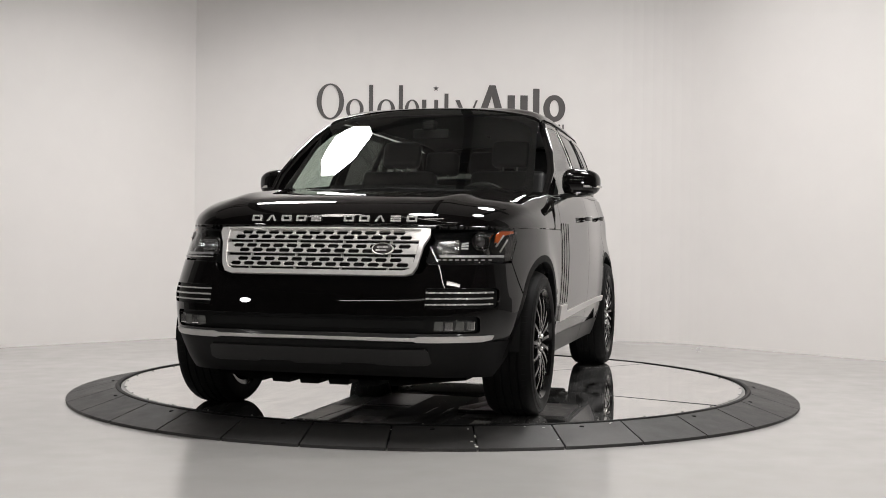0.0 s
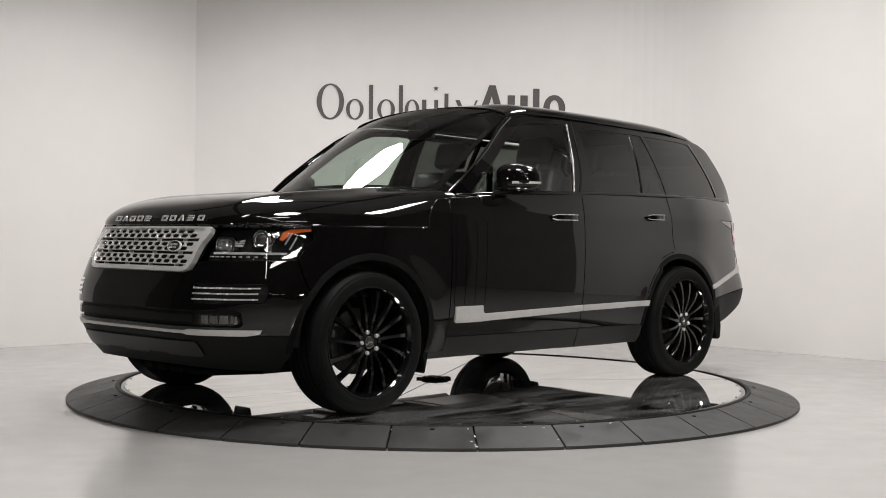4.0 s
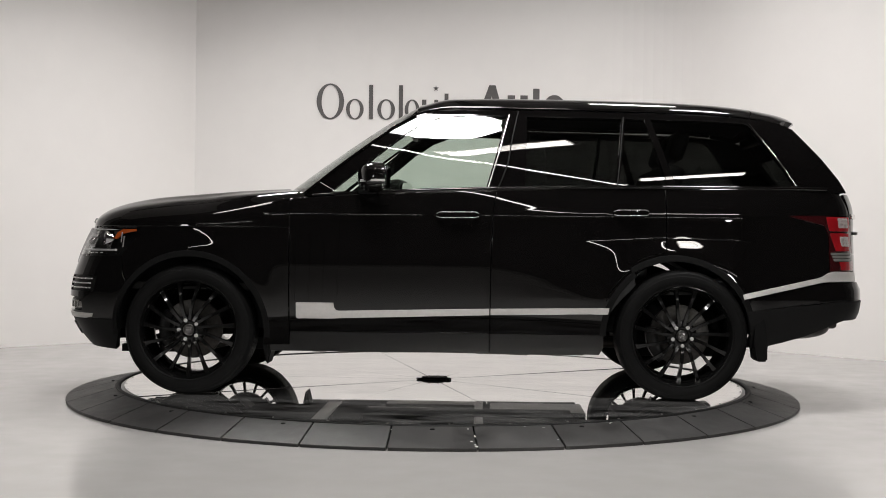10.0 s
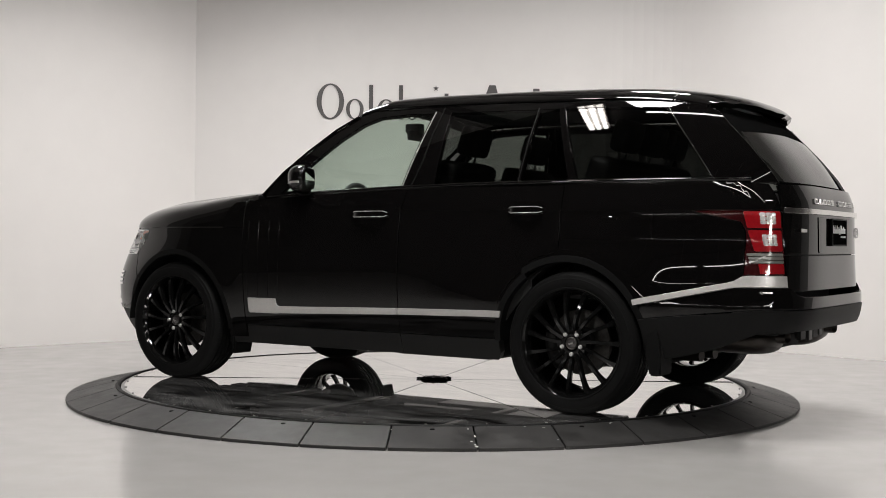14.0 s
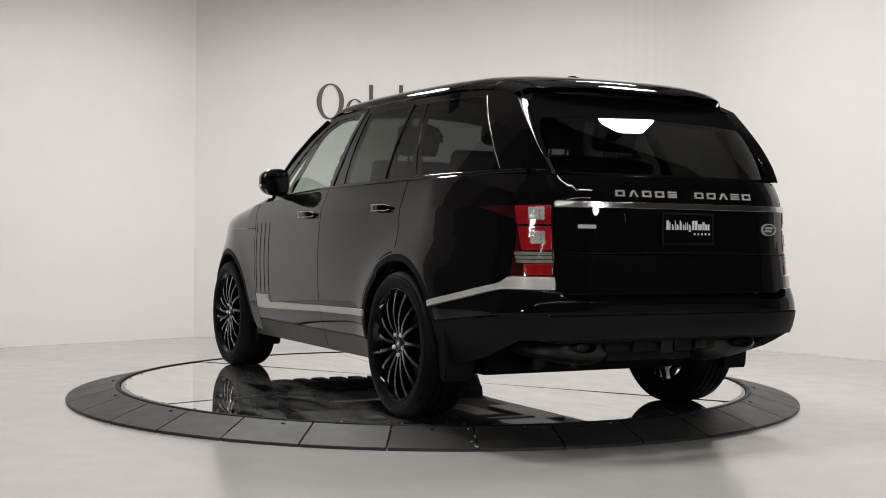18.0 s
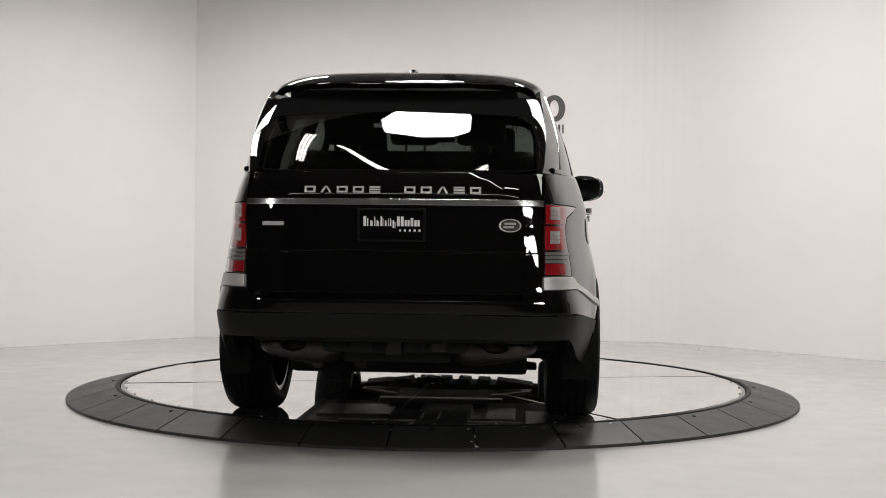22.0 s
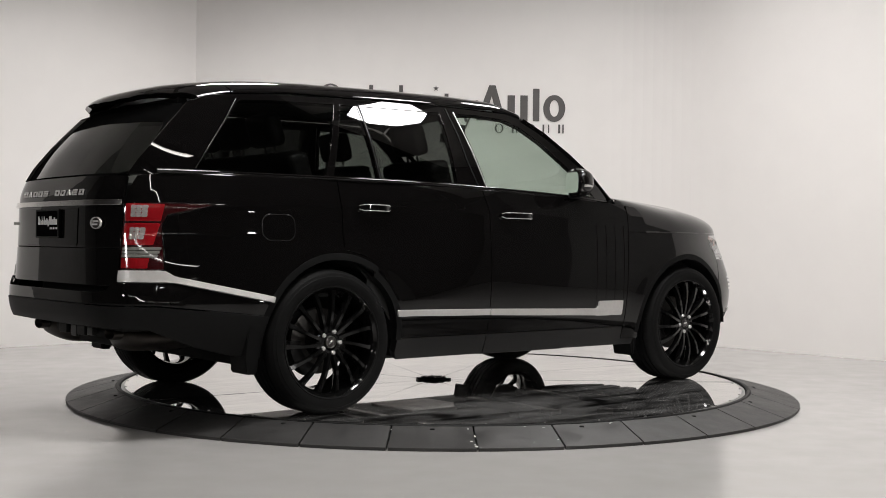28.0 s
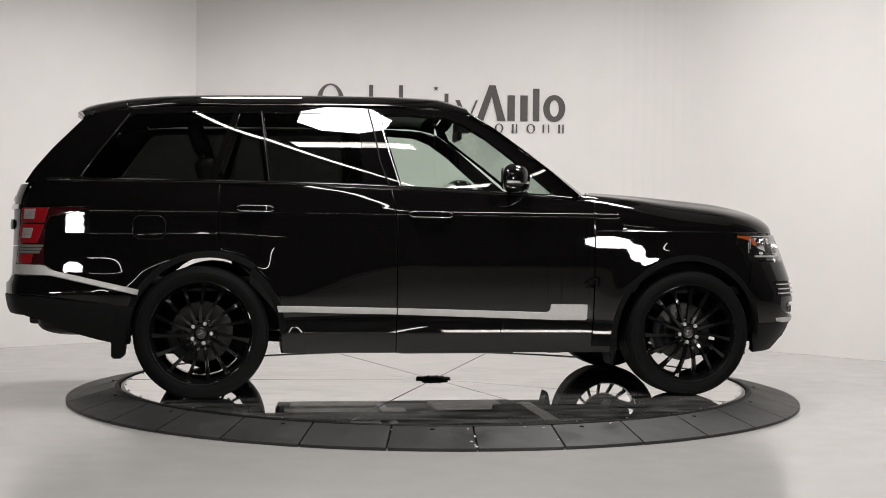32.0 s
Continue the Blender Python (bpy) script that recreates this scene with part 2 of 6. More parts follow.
wall_run("wall_west", [CORNERS[0], CORNERS[1]], "plain white painted angled booth wall")
right_turn = arc_corner(CORNERS[1], CORNERS[2], CORNERS[3], 0.55)
wall_run("wall_back", [CORNERS[1]] + right_turn, "plain white painted wall with a rounded corner")
wall_run("wall_east", [right_turn[-1], CORNERS[3]], "plain white painted angled booth wall")

# unseen wings that carry the angled walls on into the hall
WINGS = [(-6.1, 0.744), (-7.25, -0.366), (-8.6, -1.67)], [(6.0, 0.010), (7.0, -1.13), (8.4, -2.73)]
# Two steps of grey paint the fading wall light into the wings' colour.
PALE_FALLOFF = surface("pale_wing_falloff", (0.24, 0.233, 0.228), 0.85, grain=0.1, scale=8, bump=0.1, bump_scale=40)
DARK_FALLOFF = surface("dark_wing_falloff", (0.09, 0.087, 0.085), 0.85, grain=0.1, scale=8, bump=0.1, bump_scale=40)
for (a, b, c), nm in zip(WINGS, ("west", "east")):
    for p, q, mt, tone in ((a, b, PALE_FALLOFF, "unseen pale grey light-falloff"), (b, c, DARK_FALLOFF, "unseen dark grey light-falloff")):
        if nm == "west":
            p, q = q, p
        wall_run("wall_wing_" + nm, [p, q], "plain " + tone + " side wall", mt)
# the dark hall behind the camera
wall_run("wall_hall_west", [(-9.5, -17), (-9.5, -1.67), WINGS[0][2]], "dark unlit hall wall", HALL, 6.5)
wall_run("wall_hall_east", [WINGS[1][2], (9.5, -2.73), (9.5, -17)], "dark unlit hall wall", HALL, 6.5)
wall_run("wall_hall_south", [(9.5, -17), (-9.5, -17)], "dark unlit hall wall", HALL, 6.5)
roof = mesh_ob("ceiling", [(-14, -20, 6.5), (14, -20, 6.5), (14, 8, 6.5), (-14, 8, 6.5), (-14, -20, 6.7), (14, -20, 6.7), (14, 8, 6.7), (-14, 8, 6.7)],
               [(3, 2, 1, 0), (4, 5, 6, 7), (0, 1, 5, 4), (1, 2, 6, 5), (2, 3, 7, 6), (3, 0, 4, 7)], HALL)
tagged(roof, "dark hall ceiling", "ceiling", kind="structure")
CEIL = surface("grey_ceiling_board", (0.40, 0.388, 0.378), 0.7, grain=0.05, scale=5, coarse=0.6)
booth = mesh_ob("booth_ceiling", [(-7.2, -2.0, 5.2), (7.2, -2.0, 5.2), (7.2, 7.0, 5.2), (-7.2, 7.0, 5.2), (-7.2, -2.0, 5.3), (7.2, -2.0, 5.3), (7.2, 7.0, 5.3), (-7.2, 7.0, 5.3)],
                [(3, 2, 1, 0), (4, 5, 6, 7), (0, 1, 5, 4), (1, 2, 6, 5), (2, 3, 7, 6), (3, 0, 4, 7)], CEIL)
tagged(booth, "grey board ceiling over the booth", "ceiling", kind="structure")
STEELWORK = surface("dark_painted_steelwork", (0.03, 0.03, 0.03), 0.6, grain=0.2, scale=6)


def beam(p, q, w=0.16, h=0.22):
    """A dark I-section roof beam between two points."""
    bm = bmesh.new()
    a, b = Vector(p), Vector(q)
    d = (b - a).normalized()
    s = Vector((-d.y, d.x, 0))
    for o0, o1, z0, z1 in ((-w / 2, w / 2, 0.0, 0.02), (-0.01, 0.01, 0.02, h - 0.02), (-w / 2, w / 2, h - 0.02, h)):
        v = [bm.verts.new(e + s * o + Vector((0, 0, z))) for e in (a, b) for o, z in ((o0, z0), (o1, z0), (o1, z1), (o0, z1))]
        for f in ((0, 1, 2, 3), (7, 6, 5, 4), (0, 4, 5, 1), (1, 5, 6, 2), (2, 6, 7, 3), (3, 7, 4, 0)):
            bm.faces.new([v[i] for i in f])
    return tagged(part("beam", bm, STEELWORK), "dark steel roof beam", "beam", kind="structure")


for x in (-2.6, 0.15, 2.9):
    beam((x, -1.98, 4.975), (x, 4.2, 4.975))
beam((-4.6, 2.2, 4.75), (4.4, 2.2, 4.75))


# ---------------------------------------------------------------- lights of the place, with one added softbox
OCTA = glow("softbox_glow", (1.0, 0.98, 0.962), 36.0)


def y_in(p):
    """True under the booth's own ceiling."""
    return p.y > -2.0


def octagon_light(m, r, hang):
    """An octagonal softbox that shines along its -z; hung by a rod or set on a stand."""
    k = 0.42
    ring = [(1, k), (k, 1), (-k, 1), (-1, k), (-1, -k), (-k, -1), (k, -1), (1, -k)]
    th = thing("softbox", "white octagonal softbox hung from the hall roof" if hang else "white octagonal softbox on a black stand", "studio light", m, "studio softboxes")
    bm = bmesh.new()
    bm.faces.new([bm.verts.new((r * x, r * y, 0)) for x, y in ring][::-1])
    part("diffuser", bm, OCTA, th, "glowing white diffuser cloth")
    bm = bmesh.new()
    a, b, d = ([bm.verts.new((r * f * x, r * f * y, z)) for x, y in ring] for f, z in ((1.02, -0.01), (1.02, 0.02), (0.3, 0.34)))
    for p, q in ((a, b), (b, d)):
        for i in range(8):
            bm.faces.new((p[i], p[(i + 1) % 8], q[(i + 1) % 8], q[i]))
    bm.faces.new(d)
    part("shell", bm, TRIM, th, "black fabric shell")
    inv = m.inverted()
    top = m @ Vector((0, 0, 0.34))
    bm = bmesh.new()
    cyl(bm, inv @ top, inv @ Vector((top.x, top.y, (5.2 if y_in(top) else 6.5) if hang else 0.0)), 0.018, seg=10)
    part("drop_rod" if hang else "stand_pole", bm, STEEL if hang else DARK, th)
    if not hang:
        for i in range(3):
            a = 2 * math.pi * i / 3 + 0.4
            bm = bmesh.new()
            cyl(bm, inv @ Vector((top.x, top.y, 0.55)), inv @ Vector((top.x + 0.5 * math.cos(a), top.y + 0.5 * math.sin(a), 0.0)), 0.012, seg=8)
            part("stand_leg", bm, DARK, th)
    return th


def strip_light(centre, length, width, turn, power, tag="strip"):
    th = thing("ceiling_light", "long white strip light hung under the hall roof", "ceiling light", pose(*centre, 0, 0, turn), "strip lights")
    bm = bmesh.new()
    v = [bm.verts.new(p) for p in ((-length / 2, -width / 2, 0), (length / 2, -width / 2, 0), (length / 2, width / 2, 0), (-length / 2, width / 2, 0))]
    bm.faces.new(v[::-1])
    part("diffuser", bm, glow("strip_glow", (1.0, 0.97, 0.92), power), th)
    bm = bmesh.new()
    box(bm, (-length / 2 - 0.02, -width / 2 - 0.02, 0.004), (length / 2 + 0.02, width / 2 + 0.02, 0.08))
    part("housing", bm, TRIM, th)
    for x in (-length * 0.35, length * 0.35):
        bm = bmesh.new()
        cyl(bm, (x, 0, 0.07), (x, 0, 6.5 - centre[2]), 0.008, seg=8)
        part("drop_rod", bm, STEEL, th)
    return th


def troffer(centre, length, width, turn, tubes, power):
    """A wide fixture with bare tubes side by side under a pale reflector."""
    th = thing("ceiling_light", "wide white fixture with bare tubes hung under the hall roof", "ceiling light", pose(*centre, 0, 0, turn), "tube fixtures")
    bm = bmesh.new()
    box(bm, (-length / 2, -width / 2, 0.03), (length / 2, width / 2, 0.09), 0.01)
    part("housing", bm, REFLECTOR, th, "pale reflector housing")
    for k in range(tubes):
        y = width * ((k + 0.5) / tubes - 0.5)
        bm = bmesh.new()
        cyl(bm, (-length / 2 + 0.03, y, 0.0), (length / 2 - 0.03, y, 0.0), 0.30 * width / tubes, seg=10)
        part("tube", bm, glow("tube_glow", (1.0, 0.95, 0.90), power), th, "glowing white tube", 40)
    for x in (-length * 0.35, length * 0.35):
        bm = bmesh.new()
        cyl(bm, (x, 0, 0.08), (x, 0, 6.5 - centre[2]), 0.008, seg=8)
        part("drop_rod", bm, STEEL, th)
    return th


REFLECTOR = surface("white_fixture_enamel", (0.78, 0.75, 0.71), 0.35, grain=0.03)
# The fourth, at x 1.75, is an added lamp that lifts the right wall.
for x, y, z, r in ((-0.13, -2.4, 4.4, 0.47), (-1.50, 1.34, 3.65, 0.43), (2.4, -1.05, 4.4, 0.44), (1.75, 1.35, 4.3, 0.40)):
    octagon_light(pose(x, y, z), r, True)
for x, y, z, r in ((3.25, -5.6, 1.54, 0.22), (-4.2, -5.2, 1.66, 0.18)):
    octagon_light(look((x, y, z), (0, 0, 1.2)), r, False)
troffer((0.50, -5.1, 6.2), 1.8, 0.42, 22, 4, 14.0)
troffer((-2.85, -3.20, 6.4), 1.7, 0.46, 57, 3, 14.0)
troffer((4.4, -9.2, 6.0), 2.9, 0.52, 10, 4, 14.0)
strip_light((0.65, -7.03, 6.0), 8.4, 0.08, -56.1, 22.0)
for x in (-5.7, -1.9, 1.9, 5.7):
    strip_light((x, -12.4, 3.9), 3.5, 0.20, 0, 15.0)


# ---------------------------------------------------------------- the turntable
R1, R2 = 2.03, 2.36
table = thing("turntable", "round polished steel car turntable set level with its ramp", "turntable", Matrix.Translation((0, 0, DISC_Z)))


def wedge(name, r0, r1, z0, z1, a0, a1, n, drop, mat, parent, seam=0.0, skew=0.0):
    """A slab of a ring between two radii and two angles."""
    vs, fs = [], []
    for i in range(n + 1):
        a = a0 + (a1 - a0) * i / n
        for r, z in ((r0, z0), (r1, z1), (r1, z1 - drop[1]), (r0, z0 - drop[0])):
            g = seam / 2 / r * (1 if i == 0 else -1 if i == n else 0)
            if r == r0:
                g += skew * math.cos(a)
            vs.append((r * math.cos(a + g), r * math.sin(a + g), z))
    for i in range(n):
        a, b = 4 * i, 4 * i + 4
        fs += [(a, a + 1, b + 1, b), (a + 1, a + 2, b + 2, b + 1), (a + 2, a + 3, b + 3, b + 2), (a + 3, a, b, b + 3)]
    fs += [(0, 3, 2, 1), (4 * n, 4 * n + 1, 4 * n + 2, 4 * n + 3)]
    return mesh_ob(name, vs, fs, mat, parent)


for k in range(10):
    a = radians(33 + 36 * k)
    o = wedge("disc_plate", 0.10, R1 - 0.02, 0, 0, a, a + radians(36), 18, (0.03, 0.03), DISC, table, 0.006)
    o.matrix_basis = Matrix.Translation((0, 0, -0.001)) @ Matrix.Rotation(radians(0.06) * math.sin(k * 2.3), 4, "X") @ Matrix.Rotation(radians(0.06) * math.cos(k * 3.7), 4, "Y")
bm = bmesh.new()
lathe(bm, [(0.095, -0.02), (0.095, 0.004), (0.085, 0.007), (0.080, 0.013), (0.072, 0.016), (0.001, 0.016)], 32, "Z")
for k in range(5):
    a = 0.3 + k * 2 * math.pi / 5
    box(bm, (0.07, -0.022, 0.000), (0.115, 0.022, 0.010), 0.003, 2, Matrix.Rotation(a, 4, "Z"))
hub = part("hub_cover", bm, TRIM, table, "black hub cover plate", 30)
for k in range(6):
    bm = bmesh.new()
    a = k * math.pi / 3
    cyl(bm, (0.060 * math.cos(a), 0.060 * math.sin(a), 0.012), (0.060 * math.cos(a), 0.060 * math.sin(a), 0.022), 0.008, seg=6)
    part("bolt", bm, STEEL, hub)
bm = bmesh.new()
lathe(bm, [(0.1, -0.05), (R1, -0.05), (R1, -0.006), (R1 - 0.018, -0.002), (R1 - 0.018, -0.02), (0.1, -0.02)], 128, "Z")
part("disc_frame", bm, SEAM, table, "grey steel rim and frame", 30)

for k in range(40):
    a = radians(4.5 + 9 * k)
    bm = bmesh.new()
    cyl(bm, ((R1 - 0.03) * math.cos(a), (R1 - 0.03) * math.sin(a), -0.004), ((R1 - 0.03) * math.cos(a), (R1 - 0.03) * math.sin(a), 0.0025), 0.006, seg=8)
    part("rim_screw", bm, STEEL, table)

ramp = thing("turntable_ramp", "ring of black rubber ramp tiles round the turntable", "ramp", Matrix.Translation((0, 0, 0)))
SEG = 34
RISE = (DISC_Z - 0.018) / (R2 - R1 - 0.035)


def ramp_z(r):
    return DISC_Z - 0.002 - (r - R1 - 0.035) * RISE


TILES = []
for k in range(SEG):
    a = radians(-95.4 + 360 / SEG * k)
    worn = k in (0, 1, 2, 12, 20)
    TILES.append(wedge("ramp_tile", R1 + 0.035, R2, DISC_Z - 0.002, 0.016, a, a + radians(360 / SEG), 6, (0.05, 0.015), RUBBER_WORN if worn else RUBBER, ramp, 0.010, radians(4.3)))
random.seed(4)
for k, r, w, h in ((1, 2.10, 0.012, 0.020), (1, 2.20, 0.008, 0.03), (1, 2.27, 0.014, 0.012), (1, 2.335, 0.020, 0.018), (1, 2.315, 0.010, 0.014), (2, 2.10, 0.016, 0.008), (2, 2.27, 0.010, 0.010), (2, 2.075, 0.012, 0.008),
                   (0, 2.12, 0.008, 0.008), (3, 2.08, 0.02, 0.007), (3, 2.09, 0.01, 0.01)):
    a = radians(-95.4 + 360 / SEG * k) + random.uniform(-0.012, 0.006) - (0.05 if r < 2.08 else 0)
    c, s_ = math.cos(a), math.sin(a)
    pts = []
    for i in range(6):
        q = 2 * math.pi * i / 6 + random.uniform(-0.3, 0.3)
        rr, tt = r + h / 2 * math.sin(q), w / 2 * math.cos(q)
        pts.append((rr * c - tt * s_, rr * s_ + tt * c, ramp_z(rr) + 0.0012))
    mesh_ob("chip", pts + [(x, y, z - 0.003) for x, y, z in pts], [tuple(range(6))] + [(i, (i + 1) % 6, (i + 1) % 6 + 6, i + 6) for i in range(6)], CHIP, TILES[k % SEG], label="bare pale chip")
for k in range(0, SEG, 2):
    a = radians(-95.4 + 360 / SEG * (k + 0.5))
    r = R1 + 0.075
    bm = bmesh.new()
    lathe(bm, [(0.001, ramp_z(r) + 0.0035), (0.009, ramp_z(r) + 0.0035), (0.013, ramp_z(r) + 0.001), (0.013, ramp_z(r) - 0.02)], 12, "Z", (r * math.cos(a), r * math.sin(a), 0))
    part("ramp_bolt", bm, DARK, TILES[k])
bm = bmesh.new()
lathe(bm, [(R1 + 0.006, 0.0), (R1 + 0.006, DISC_Z), (R1 + 0.010, DISC_Z + 0.004), (R1 + 0.029, DISC_Z + 0.004), (R1 + 0.033, DISC_Z), (R1 + 0.033, 0.0)], 160, "Z")
part("inner_kerb", bm, TRIM, ramp, "black inner kerb ring", 30)


# ---------------------------------------------------------------- the sign
def sign_letters():
    """A row of plain shapes in the sign's colour and sizes: hollow ovals, bars, wedges and a star."""
    th = thing("wall_sign", "dark grey sign of thin and bold shapes on a wall", "sign", Matrix.Translation((0, BACK_Y, DISC_Z)))
    d = 0.012

    def prism(name, loops, label=""):
        bm = bmesh.new()
        for i, lp in enumerate(loops):
            a, b = [bm.verts.new((x, -0.002, z)) for x, z in lp], [bm.verts.new((x, -d - 0.0015 * i, z)) for x, z in lp]
            bm.faces.new(a), bm.faces.new(b)
            for i in range(len(lp)):
                j = (i + 1) % len(lp)
                bm.faces.new((a[i], a[j], b[j], b[i]))
        part(name, bm, SIGN, th, label)

    def oval(x0, x1, z0, z1, side, cap, name):
        """A hollow oval whose stroke is side thick at its flanks and cap thick above and below."""
        n = 40
        cx, cz, rx, rz = (x0 + x1) / 2, (z0 + z1) / 2, (x1 - x0) / 2, (z1 - z0) / 2
        bm = bmesh.new()
        rings = []
        for fx, fz, y in ((rx, rz, -0.002), (rx, rz, -d), (rx - side, rz - cap, -d), (rx - side, rz - cap, -0.002)):
            rings.append([bm.verts.new((cx + fx * math.cos(2 * math.pi * i / n), y, cz + fz * math.sin(2 * math.pi * i / n))) for i in range(n)])
        for p, q in zip(rings, rings[1:] + rings[:1]):
            for i in range(n):
                bm.faces.new((p[i], p[(i + 1) % n], q[(i + 1) % n], q[i]))
        part(name, bm, SIGN, th)

    def rect(x0, x1, z0, z1):
        return [(x0, z0), (x1, z0), (x1, z1), (x0, z1)]

    B = 2.165
    oval(-1.225, -0.945, B - 0.005, B + 0.36, 0.05, 0.014, "thin_oval")
    oval(-0.925, -0.745, B - 0.003, B + 0.205, 0.038, 0.010, "thin_oval")
    prism("thin_bar", [rect(-0.690, -0.650, B, B + 0.35)])
    oval(-0.605, -0.425, B - 0.003, B + 0.205, 0.038, 0.010, "thin_oval")
    prism("thin_bar", [rect(-0.385, -0.345, B, B + 0.35)])
    oval(-0.325, -0.175, B - 0.003, B + 0.205, 0.036, 0.010, "thin_oval")
    prism("thin_bar", [rect(-0.150, -0.105, B, B + 0.205)])
    prism("thin_bar", [rect(-0.025, 0.015, B, B + 0.205)])
    star = [((0.030 if i % 2 == 0 else 0.012) * math.sin(math.pi * i / 5), (0.030 if i % 2 == 0 else 0.012) * math.cos(math.pi * i / 5)) for i in range(10)]
    prism("star", [[(-0.008 + x, B + 0.322 + z) for x, z in star]])
    prism("thin_bar", [rect(0.080, 0.120, B, B + 0.27)])
    prism("thin_wedge", [[(0.190, B + 0.205), (0.235, B + 0.205), (0.325, B - 0.01), (0.295, B - 0.02)], [(0.400, B + 0.205), (0.420, B + 0.205), (0.300, B - 0.09), (0.280, B - 0.09)]])
    prism("bold_wedge", [[(0.405, B), (0.480, B), (0.600, B + 0.36), (0.535, B + 0.36)], [(0.625, B), (0.705, B), (0.600, B + 0.36), (0.535, B + 0.36)]])
    prism("bold_block", [rect(0.725, 0.800, B, B + 0.26), rect(0.855, 0.930, B, B + 0.26)])
    prism("bold_bar", [rect(0.985, 1.050, B, B + 0.33)])
    oval(1.090, 1.315, B - 0.006, B + 0.268, 0.066, 0.052, "bold_oval")
    for i, x in enumerate((0.640, 0.800, 0.965, 1.120, 1.275)):
        if i in (0, 2):
            oval(x - 0.045, x + 0.045, 2.040, 2.135, 0.018, 0.006, "small_oval")
        elif i == 3:
            prism("small_bar", [rect(x - 0.035, x - 0.018, 2.045, 2.13), rect(x + 0.022, x + 0.032, 2.045, 2.13)])
        else:
            prism("small_bar", [rect(x - 0.03, x - 0.010, 2.042, 2.132), rect(x + 0.012, x + 0.026, 2.042, 2.132)])
    return th


sign_letters()


def turn_at(t):
    return float(np.interp(t, [p[0] for p in TURN], [p[1] for p in TURN]))


TURN = [(0, 255.0), (3.0, 232.35), (6.0, 208.3), (9.0, 185.25), (12.0, 163.0), (14.5, 143.5), (16.5, 128.15), (19.0, 109.5), (21.5, 89.8), (24.0, 69.6),
        (27.5, 43.05), (30.0, 23.65), (32.0, 8.4)]


# ---------------------------------------------------------------- the car: body surfaces
# car space: x forward from mid wheelbase, y to the car's left, z up from the disc
CAR_OFF = Vector((-0.034, 0.002, 0))
car = thing("car", "glossy black luxury four-door off-roader on the turntable", "car", Matrix.Translation((0, 0, DISC_Z)))
XF, XR, NF, NR = 1.2, -1.2, 4.0, 8.0
HALF = smooth_table((0.20, 0.872), (0.28, 0.905), (0.37, 0.935), (0.45, 0.956), (0.55, 0.972), (0.70, 0.983), (0.82, 0.986), (0.95, 0.982), (1.02, 0.977), (1.06, 0.9743),
                    (1.085, 0.9726), (1.098, 0.9702), (1.12, 0.964), (1.17, 0.949), (1.22, 0.932), (1.27, 0.912))
NOSE = smooth_table((0.20, 2.15), (0.25, 2.205), (0.30, 2.25), (0.37, 2.295), (0.45, 2.335), (0.55, 2.345), (0.65, 2.335), (0.77, 2.30), (0.90, 2.25), (1.0, 2.20))
TAIL = smooth_table((0.66, -2.612), (0.75, -2.610), (0.90, -2.607), (1.0, -2.606), (1.1, -2.604), (1.16, -2.598), (1.20, -2.586), (1.26, -2.560))
BUMP = smooth_table((0.30, -2.38), (0.38, -2.50), (0.44, -2.58), (0.50, -2.620), (0.56, -2.635), (0.62, -2.640), (0.66, -2.640), (0.70, -2.63))


def quarter(n, a, b):
    th = np.linspace(0, math.pi / 2, 8000)
    cx, cy = np.cos(th) ** (2 / n), np.sin(th) ** (2 / n)
    cx[-1], cy[0] = 0, 0
    s = np.concatenate([[0], np.cumsum(np.hypot(np.diff(cx) * a, np.diff(cy) * b))])
    return cx, cy, s


CXF, CYF, SF = quarter(NF, 1.13, 0.98)
CXR, CYR, SR = quarter(NR, 1.40, 0.98)
UF, UM, UR = SF[-1], SF[-1] + (XF - XR), SF[-1] + (XF - XR) + SR[-1]


def ease(k):
    k = np.clip(k, 0, 1)
    return k * k * (3 - 2 * k)


def taper(x, z):
    """The upper sides draw in towards the rear, and both ends narrow a little."""
    up = np.clip((z - 0.6) / 0.35, 0, 1)
    return 0.050 * ease((-0.2 - x) / 1.4) * up + (0.080 + 0.018 * np.clip((z - 0.6) / 0.12, 0, 1)) * ease((-1.65 - x) / 0.75) + (0.018 + 0.067 * np.clip((z - 0.65) / 0.3, 0, 1)) * ease((x - 1.3) / 0.8)


def hull(u, z, tail=TAIL, out=0.0):
    """The body's skin: u runs round the plan from the nose (0) by the left side to the tail (UR); negative u is the right side."""
    s, v = (-1 if u < 0 else 1), abs(u)
    b = HALF(z)
    if v <= UF:
        cx, cy = np.interp(v, SF, CXF), np.interp(v, SF, CYF)
        x, y = XF + (NOSE(z) - XF) * cx, b * cy
    elif v <= UM:
        x, y = XF - (v - UF), b
    else:
        w = max(UR - v, 0)
        cx, cy = np.interp(w, SR, CXR), np.interp(w, SR, CYR)
        x, y = XR + (tail(z) - XR) * cx, b * cy
        # the tailgate bows forward towards its flanks
        k = y / 0.72
        x += 0.034 * (k ** 4 if k < 1 else 1 + 0.32 * (1 - math.exp(-(k - 1) / 0.08)))
    # the arches swell a little round the wheels
    if abs(x) > 0.7 and abs(x) < 2.2:
        r = math.hypot(abs(x) - 1.461, z - 0.375)
        y += 0.011 * math.exp(-((r - 0.46) / 0.10) ** 2) * min(y / 0.9, 1)
    return Vector((x, s * max(y - float(taper(x, z)) * min(y / 0.9, 1), 0), z))


